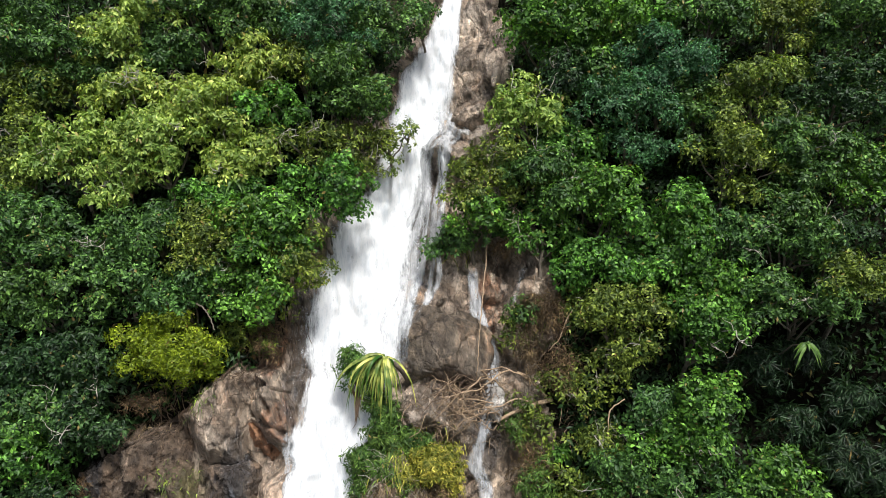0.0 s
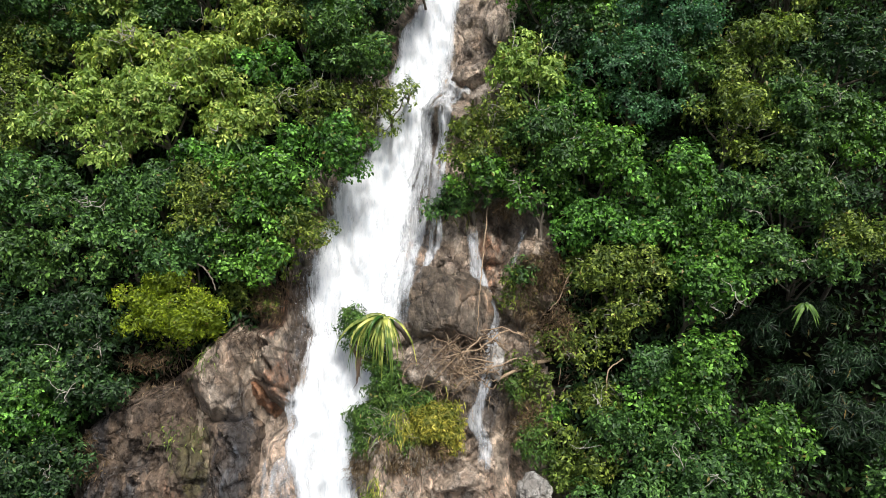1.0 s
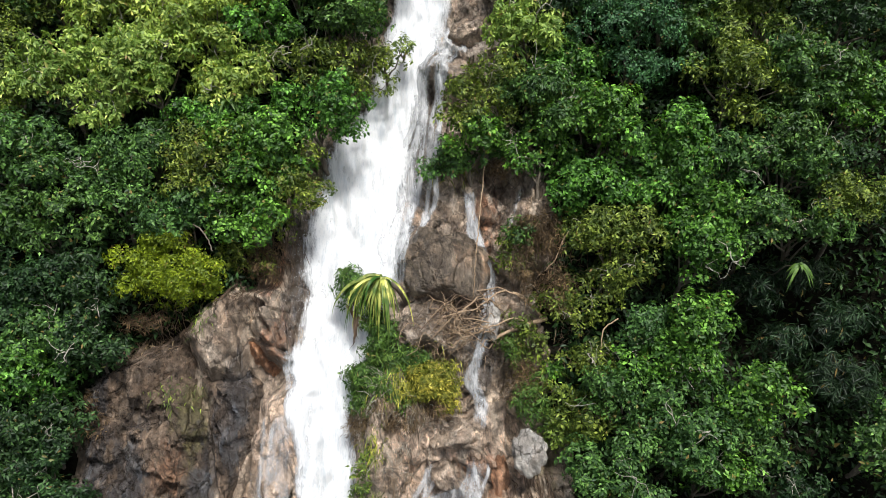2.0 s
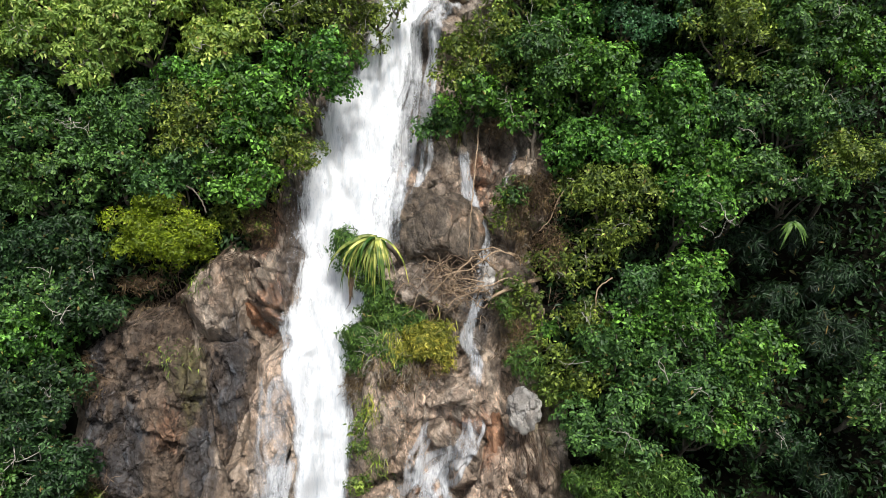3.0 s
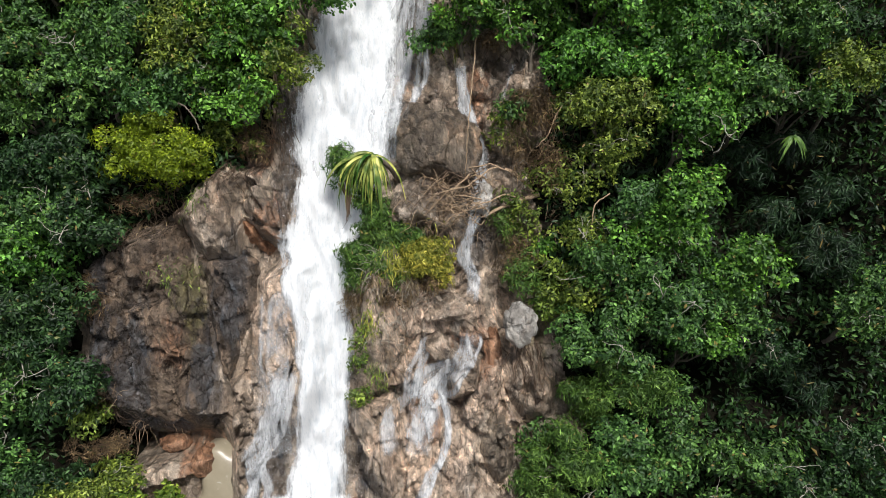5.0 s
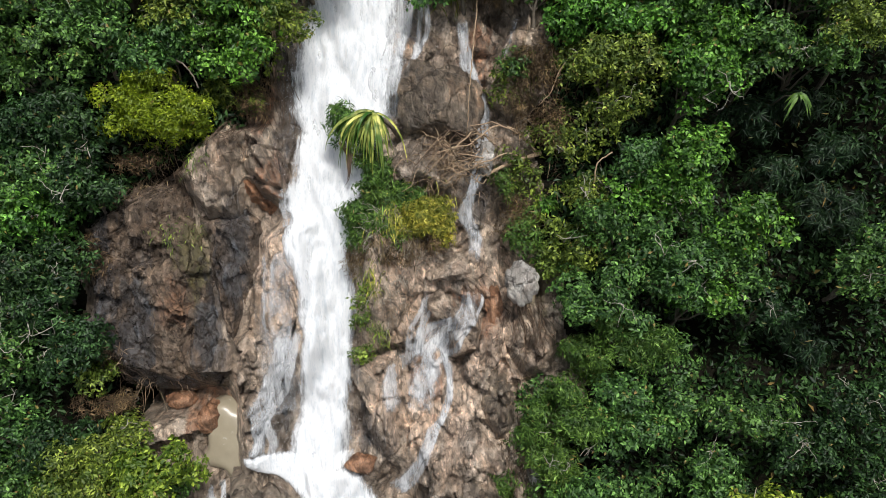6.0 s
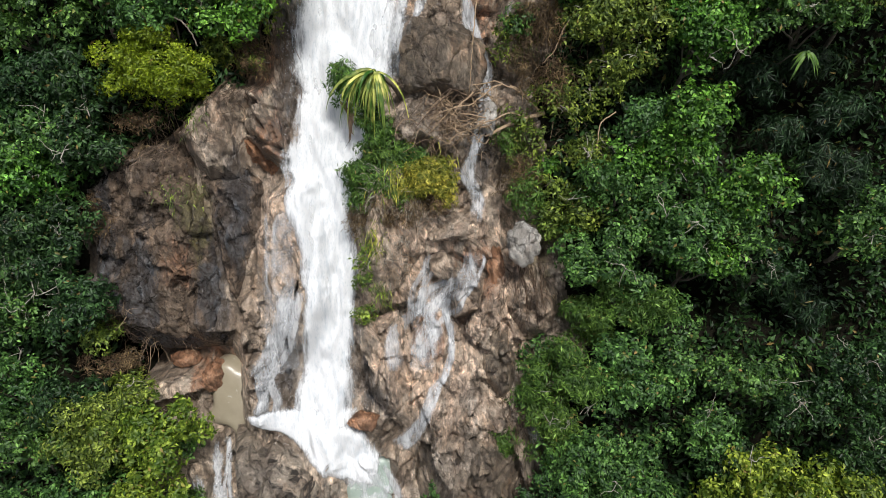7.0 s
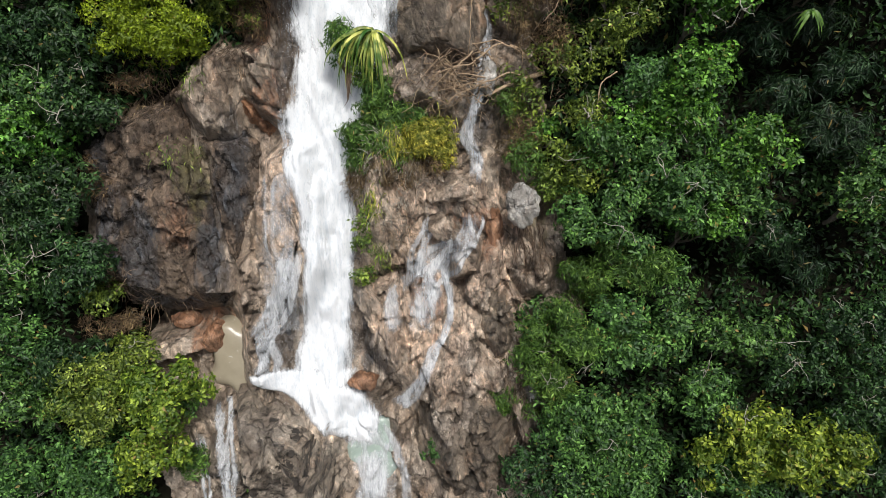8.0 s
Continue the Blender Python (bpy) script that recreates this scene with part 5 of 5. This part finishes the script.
# bushes in the hollows, their leaves coloured as if in deep shade
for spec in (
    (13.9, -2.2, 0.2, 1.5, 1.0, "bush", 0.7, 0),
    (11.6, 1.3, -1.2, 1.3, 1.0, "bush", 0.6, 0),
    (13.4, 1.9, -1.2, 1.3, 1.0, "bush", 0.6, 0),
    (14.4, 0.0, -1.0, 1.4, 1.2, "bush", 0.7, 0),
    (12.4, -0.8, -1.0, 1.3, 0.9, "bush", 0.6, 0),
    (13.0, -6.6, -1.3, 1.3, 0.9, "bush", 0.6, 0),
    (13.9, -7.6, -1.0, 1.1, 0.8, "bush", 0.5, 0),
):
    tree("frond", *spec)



def blade(points, wide, fold=0.3):
    """A long leaf along a line, folded at its midrib, with a taper to the tip."""
    p = np.asarray(points, float)
    t = unit(np.gradient(p, axis=0))
    side = unit(np.cross(t, [0.05, -0.6, 0.8]))
    up = np.cross(side, t)
    k = np.linspace(0, 1, len(p))
    w = (wide * np.clip(np.minimum(0.5 + k * 4, 1.0), 0, 1) * np.clip((1 - k) * 1.6, 0.02, 1))[:, None] * 0.5
    ring = np.stack([p - side * w + up * w * fold, p, p + side * w + up * w * fold], 1)
    return ring.reshape(-1, 3), grid_faces(len(p), 3)


def screw_palm():
    rnd = np.random.default_rng(5)
    apex = place(-2.4, 1.05, 1.75)
    foot = place(-1.6, 0.4, float(surface(-1.6, 0.4)) - 0.1)
    thing = new("screw_palm")
    thing.matrix_basis = pose(*foot.tolist())
    top = apex - foot
    part("trunk", mesh_of("trunk", *tube(bent(rnd, np.zeros(3), top, 8, 0.1, 0.03), np.linspace(0.12, 0.08, 8), 8), BARK, True), thing)
    for i in range(74):
        # most leaves fall over the water and towards the open air, a few stand up or lean back
        turn = rnd.normal(math.radians(238), math.radians(52)) if i < 58 else rnd.uniform(0, 2 * math.pi)
        rise = rnd.uniform(-0.35, 0.75)
        if i % 3 == 0:
            turn, rise = rnd.normal(math.radians(192), math.radians(22)), rnd.uniform(0.2, 0.8)
        way = unit(np.array([math.cos(turn), math.sin(turn) * 0.8, rise]))
        long = rnd.uniform(1.6, 2.7) if i < 58 else rnd.uniform(1.0, 1.7)
        k = np.linspace(0, 1, 12)
        reach = rnd.uniform(0.45, 0.7) if i % 3 == 0 else rnd.uniform(0.2, 0.5)
        p = top + way * (long * reach * (1 - (1 - k) ** 1.8))[:, None]
        p[:, 2] -= long * rnd.uniform(0.7, 1.0) * np.clip(k - 0.05, 0, 1) ** 1.45
        p = p + 0.10 * rnd.normal(size=3) * (k ** 2)[:, None]
        if i % 4 == 0:  # a leaf broken over in the middle
            p[7:, 2] -= np.linspace(0, 0.35, 5)
        part("leaf", mesh_of("leaf", *blade(p, rnd.uniform(0.07, 0.13), rnd.uniform(0.3, 0.9)), LEAF["blade"]), thing)
    for i in range(5):
        p = bent(rnd, top + [-0.8 - 0.12 * i, -0.1, -1.0], top + [-1.25 + 0.2 * i, -0.15, -2.75 + 0.25 * i], 7, 0, 0.07)
        part("dead_leaf", mesh_of("dead_leaf", *blade(p, 0.10), ROOT), thing, "withered dark brown hanging leaf")
    return tagged(thing, "screw palm with long arching yellow-green leaves beside the waterfall", "palm")


screw_palm()


def strap_plant(x, s, h, n, long, seed, label):
    """A climber's tuft of broad hanging leaves."""
    rnd = np.random.default_rng(seed)
    thing = new("strap_plant")
    foot = place(x, s, h)
    thing.matrix_basis = pose(*foot.tolist())
    part("stem", mesh_of("stem", *tube(bent(rnd, place(x, s - 0.4, float(relief(x, s - 0.4))) - foot, np.zeros(3), 8, 0.05, 0.05), np.linspace(0.04, 0.02, 8), 6), BARK, True), thing)
    for i in range(n):
        way = unit(OUT * 0.6 + rnd.normal(size=3) * [1.0, 0.5, 0.5])
        ln, k = long * rnd.uniform(0.6, 1.1), np.linspace(0, 1, 8)
        p = way * (ln * 0.55 * k)[:, None]
        p[:, 2] -= ln * rnd.uniform(0.5, 1.0) * k ** 1.7
        part("leaf", mesh_of("leaf", *blade(p, rnd.uniform(0.10, 0.17)), LEAF["fern"]), thing)
    return tagged(thing, label, "plant", "strap-leaved plants in the trees")


for spec in (
    (12.1, 1.7, 1.6, 14, 1.2, 201), (-7.3, 6.6, 2.6, 16, 1.2, 202), (-8.0, 7.3, 2.5, 12, 1.1, 203), (-4.3, 11.6, 2.4, 16, 1.1, 204), (-4.0, 12.6, 2.2, 14, 1.0, 205),
    (-3.0, 12.0, 1.9, 12, 1.0, 206), (2.2, 9.4, 2.3, 14, 1.1, 207), (1.7, 8.3, 2.0, 14, 1.0, 208), (2.8, 8.0, 2.2, 12, 1.0, 209)):
    strap_plant(*spec, "tuft of long hanging green leaves among the trees")


def root_tangle():
    """Bare roots of a fallen tree, sprawling over the rock from its log."""
    rnd = np.random.default_rng(8)
    thing = new("root_tangle")
    hub = place(3.3, -0.2, float(relief(3.3, -0.2)) + 0.25)
    thing.matrix_basis = pose(*hub.tolist())

    def spot_at(x, s, h):
        return place(x, s, float(relief(x, s)) + h) - hub

    part("log", mesh_of("log", *tube(bent(rnd, [0.1, 0, 0.05], spot_at(1.5, -0.95, 0.3), 8, 0.03, 0.03), np.linspace(0.085, 0.05, 8), 9), TWIG, True), thing, "barkless broken tan log")
    for i in range(96):
        x0, s0 = rnd.uniform(-0.3, 1.6), rnd.uniform(-1.2, 0.9)
        x1, s1 = rnd.uniform(-2.0, 0.6), rnd.uniform(-2.4, 1.1)
        if i % 4 == 0:
            x1, s1 = x0 + rnd.uniform(0.3, 1.4), s0 + rnd.uniform(-0.9, 0.2)
        a, c = spot_at(x0, s0, rnd.uniform(0.2, 0.9)), spot_at(x1, s1, rnd.uniform(0.1, 0.9))
        r = rnd.uniform(0.008, 0.028)
        part("root", mesh_of("root", *tube(bent(rnd, a, c, 14, rnd.uniform(-0.1, 0.25), 0.10), np.linspace(r, r * 0.4, 14), 6), TWIG if i % 3 else ROOT, True), thing)
    for ends in (((3.2, -0.1, 0.5), (1.9, 0.85, 0.9), (0.4, 0.6, 1.0), (-0.9, -0.4, 0.7)), ((1.9, 0.8, 0.9), (0.9, 0.1, 1.0), (-0.3, -0.3, 0.8), (-1.0, -1.1, 0.6)),
                 ((3.0, -0.3, 0.4), (1.6, -0.5, 0.8), (0.3, -1.0, 0.8), (-0.6, -1.9, 0.5)), ((2.2, 0.75, 0.8), (2.9, 0.3, 0.6), (3.3, -0.5, 0.4)), ((0.9, 0.5, 1.0), (0.1, -0.4, 0.9), (-0.2, -1.4, 0.6))):
        line = np.concatenate([bent(rnd, spot_at(*p), spot_at(*q), 7, 0.05, 0.06)[:-1] for p, q in zip(ends, ends[1:])])
        part("root", mesh_of("root", *tube(line, np.linspace(0.034, 0.010, len(line)), 7), TWIG, True), thing, "long bare tan branch")
    return tagged(thing, "tangle of bare tan roots and a broken log on the rock", "roots")


root_tangle()


def vine(label, *places, name="vine"):
    rnd = np.random.default_rng(len(label))
    pts = np.array([place(*q) for q in places])
    k = np.linspace(0, len(pts) - 1, 7 * len(pts))
    line = np.stack([np.interp(k, np.arange(len(pts)), pts[:, c]) for c in range(3)], -1)
    for _ in range(4):
        line[1:-1] = 0.25 * line[:-2] + 0.5 * line[1:-1] + 0.25 * line[2:]
    line[1:-1] += 0.012 * rnd.normal(size=line[1:-1].shape)
    thick, wood = (0.036, BARK) if name == "snag" else (0.028, TWIG)
    return tagged(new(name, mesh_of(name, *tube(line, np.linspace(thick, 0.6 * thick, len(line)), 6), wood, True)), label, name, "hanging vines" if name == "vine" else "")


vine("long tan vine hanging over a boulder", (1.2, 5.9, 0.7), (1.17, 5.4, 0.9), (1.0, 3.5, 1.4), (0.85, 2.0, 1.7), (0.79, 0.8, 1.5), (0.75, 0.2, 0.9))
vine("pale vine looping out of the leaves", (1.5, 5.2, 0.6), (1.6, 5.6, 0.9), (1.9, 5.75, 1.0), (2.2, 5.5, 0.8))
vine("pale crooked vine on dry brush", (4.5, 3.3, 1.0), (4.3, 3.1, 1.3), (3.9, 2.5, 1.3), (3.7, 1.9, 1.3), (3.3, 1.5, 1.0))
vine("thin brown vine straying down the slope", (5.8, -0.2, 1.3), (5.2, -0.6, 1.5), (5.1, -1.6, 1.5), (5.5, -2.6, 1.2))
vine("thick grey snag sticking out of the leaves", (-9.4, 3.2, 1.2), (-9.0, 2.8, 2.0), (-8.6, 2.6, 2.5), (-8.25, 2.2, 2.6), (-8.1, 1.8, 2.5), name="snag")


def hanging_grass(x, s, wide, n, long, kind, seed, label):
    """A fringe of thin arching blades that spills over the rock."""
    rnd = np.random.default_rng(seed)
    thing = new("hanging_grass")
    mid = place(x, s, float(surface(x, s)))
    thing.matrix_basis = pose(*mid.tolist())
    xs, ss = x + rnd.normal(size=n) * wide * 0.55, s + rnd.normal(size=n) * 0.28
    roots = place(xs, ss, surface(xs, ss)) - mid
    pieces = []
    for q in roots:
        way = unit(OUT * 0.9 + rnd.normal(size=3) * 0.55)
        ln, k = long * rnd.uniform(0.4, 1.1), np.linspace(0, 1, 6)
        p = q + way * (ln * 0.6 * k)[:, None]
        p[:, 2] -= ln * rnd.uniform(0.3, 0.9) * k ** 1.8
        pieces.append(blade(p, rnd.uniform(0.018, 0.04)))
    tagged(part("blades", mesh_of("blades", *joined(pieces), LEAF[kind]), thing), kind="stuff")
    return tagged(thing, label, "grass", "grass on the rock")


for spec in (
    (-2.2, -1.3, 0.6, 150, 1.0, "fern", 301), (-1.5, -1.7, 0.7, 190, 0.9, "golden", 302), (-0.7, -1.8, 0.6, 170, 0.9, "golden", 303), (-2.5, -2.2, 0.5, 140, 0.9, "fern", 304),
    (-1.7, -2.5, 0.7, 170, 0.9, "golden", 305), (-0.6, -2.5, 0.6, 150, 0.8, "dry", 306), (-2.3, -3.2, 0.5, 120, 0.8, "dry", 307), (-1.2, -3.3, 0.8, 150, 0.8, "dry", 308),
    (2.6, -1.2, 0.5, 120, 0.8, "olive", 309), (2.9, -2.4, 0.5, 130, 0.8, "golden", 310), (3.3, -3.4, 0.5, 130, 0.8, "fern", 311), (2.7, 2.2, 0.6, 120, 0.8, "olive", 312),
    (-9.2, -0.3, 1.0, 160, 0.7, "olive", 313), (-11.0, -1.2, 1.0, 160, 0.8, "dry", 314), (0.3, 5.6, 0.7, 130, 0.7, "golden", 315), (-2.6, -4.6, 0.4, 90, 0.7, "golden", 316),
    (-2.4, -6.6, 0.4, 80, 0.6, "olive", 317), (3.4, -10.4, 0.5, 110, 0.8, "fern", 318), (-9.4, -3.0, 0.7, 110, 0.45, "olive", 319)):
    hanging_grass(*spec, "fringe of thin arching grass hanging over the rock")


def hanging_roots(x, s, wide, long, n, seed, label):
    """Fine brown roots draped from an earth edge."""
    rnd = np.random.default_rng(seed)
    thing = new("hanging_roots")
    top = place(x, s, float(surface(x, s)) + 0.15)
    thing.matrix_basis = pose(*top.tolist())
    pieces = []
    for i in range(n):
        dx, ds, ln = rnd.normal() * wide * 0.55, rnd.normal() * 0.45, long * rnd.uniform(0.3, 1.0)
        xs = x + dx + np.cumsum(rnd.normal(size=8) * 0.07)
        sl = s + ds - np.linspace(0, ln, 8)
        hh = surface(xs, sl) + rnd.uniform(0.05, 0.35)
        pieces.append(tube(place(xs, sl, hh) - top, np.linspace(0.016, 0.006, 8) * rnd.uniform(0.6, 1.4), 4))
    for v, f in pieces:
        part("root", mesh_of("root", v, f, ROOT), thing)
    return tagged(thing, label, "roots", "hanging roots")


hanging_roots(-6.5, 2.6, 0.8, 2.6, 60, 3, "curtain of fine brown roots beside the fall")
hanging_roots(-7.6, 1.0, 0.7, 1.0, 40, 4, "fine brown roots draped over a rock edge")
hanging_roots(-9.7, -0.6, 1.2, 1.2, 50, 6, "fine brown roots draped over a rock edge")
hanging_roots(-12.2, -7.6, 1.0, 1.3, 60, 7, "brown dead roots hanging over a ledge")
hanging_roots(3.6, 2.6, 0.9, 2.2, 50, 9, "dry brown roots hanging on the bank")
hanging_roots(2.9, -5.8, 0.8, 1.8, 40, 10, "fine roots growing down from beside a boulder")
hanging_roots(2.6, -10.6, 0.6, 1.6, 30, 11, "fine roots growing down the rock")


def brush(x, s, rx, rs, n, seed, label, long=0.9):
    """A mat of dead twigs and dry blades on the rock."""
    rnd = np.random.default_rng(seed)
    thing = new("dry_brush")
    mid = place(x, s, float(surface(x, s)))
    thing.matrix_basis = pose(*mid.tolist())
    pieces = []
    for i in range(n):
        x0, s0 = x + rnd.normal() * rx * 0.5, s + rnd.normal() * rs * 0.5
        a = place(x0, s0, float(surface(x0, s0)) - 0.02) - mid
        c = a + unit(OUT * rnd.uniform(0.1, 0.8) + rnd.normal(size=3) * 0.7) * long * rnd.uniform(0.3, 1.0) + [0, 0, -0.12]
        r = rnd.uniform(0.006, 0.013)
        pieces.append(tube(bent(rnd, a, c, 6, 0.15, 0.07), np.linspace(r, r * 0.4, 6), 4))
    tagged(part("brushwood", mesh_of("brushwood", *joined(pieces), PALE if seed % 2 else TWIG), thing), kind="stuff")
    return tagged(thing, label, "brush", "dry brush on the rock")


for spec in ((-2.6, -2.6, 0.7, 0.8, 70, 41), (-0.2, -2.6, 1.2, 0.6, 90, 43), (0.9, -1.4, 0.8, 0.8, 60, 44), (2.4, -1.8, 0.8, 1.2, 90, 46), (2.6, 1.2, 0.8, 1.2, 90, 48), (-0.9, -3.6, 1.5, 0.7, 130, 21), (-1.9, -4.8, 0.8, 1.0, 80, 23), (-1.6, -6.0, 0.7, 0.9, 60, 22), (-1.9, -7.6, 0.5, 0.8, 40, 25), (3.7, 3.0, 1.2, 1.2, 150, 26), (3.2, 0.9, 1.0, 1.2, 120, 28),
             (4.4, -1.0, 1.0, 1.4, 120, 30), (-10.3, -0.2, 1.0, 0.5, 90, 32), (-12.4, -7.4, 1.1, 0.6, 120, 34), (2.2, 6.2, 1.0, 0.6, 80, 36), (2.6, -8.4, 0.9, 1.0, 60, 38)):
    brush(*spec, "mat of dry brown twigs caught on the rock")
brush(-11.3, -8.5, 1.3, 0.4, 90, 52, "fan of long dry brown stalks under the rock", 1.7)



def undergrowth():
    """Low leaves over the forest floor, past counting."""
    rnd = np.random.default_rng(77)
    n = 170000
    x, s = rnd.uniform(-24, 24, n), rnd.uniform(-20, 22, n)
    left = np.interp(s, [-19, -15, -11, -8, -3, -0.5, 1, 4, 8, 19], [-11, -11, -10.6, -13.2, -13.0, -10, -6.8, -6.2, -5.2, -3])
    right = np.interp(s, [-19, -12, -8, -4, 0, 4, 7, 9, 19], [3.6, 4.2, 4.9, 3.8, 3.4, 3.6, 2.6, 1.8, 2.0])
    keep = ((x < left - 0.2) | (x > right + 0.2)) & (wave(x, s, 1.6, 31) > -0.95) & (0.72 * hollow(x, s) < rnd.random(n))
    x, s = x[keep], s[keep]
    h = relief(x, s) + np.clip(0.5 + 0.7 * wave(x, s, 1.3, 33), 0.05, 1.2) * rnd.uniform(0.0, 1.0, len(x))
    size = rnd.uniform(0.18, 0.42, len(x))
    v, f = leaves(rnd, place(x, s, h), rnd.normal(size=(len(x), 3)) + OUT * 0.8, OUT + 0.6 * rnd.normal(size=(len(x), 3)), size, size * 0.42)
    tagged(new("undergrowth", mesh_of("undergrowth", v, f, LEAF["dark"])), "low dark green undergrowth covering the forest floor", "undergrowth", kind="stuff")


undergrowth()
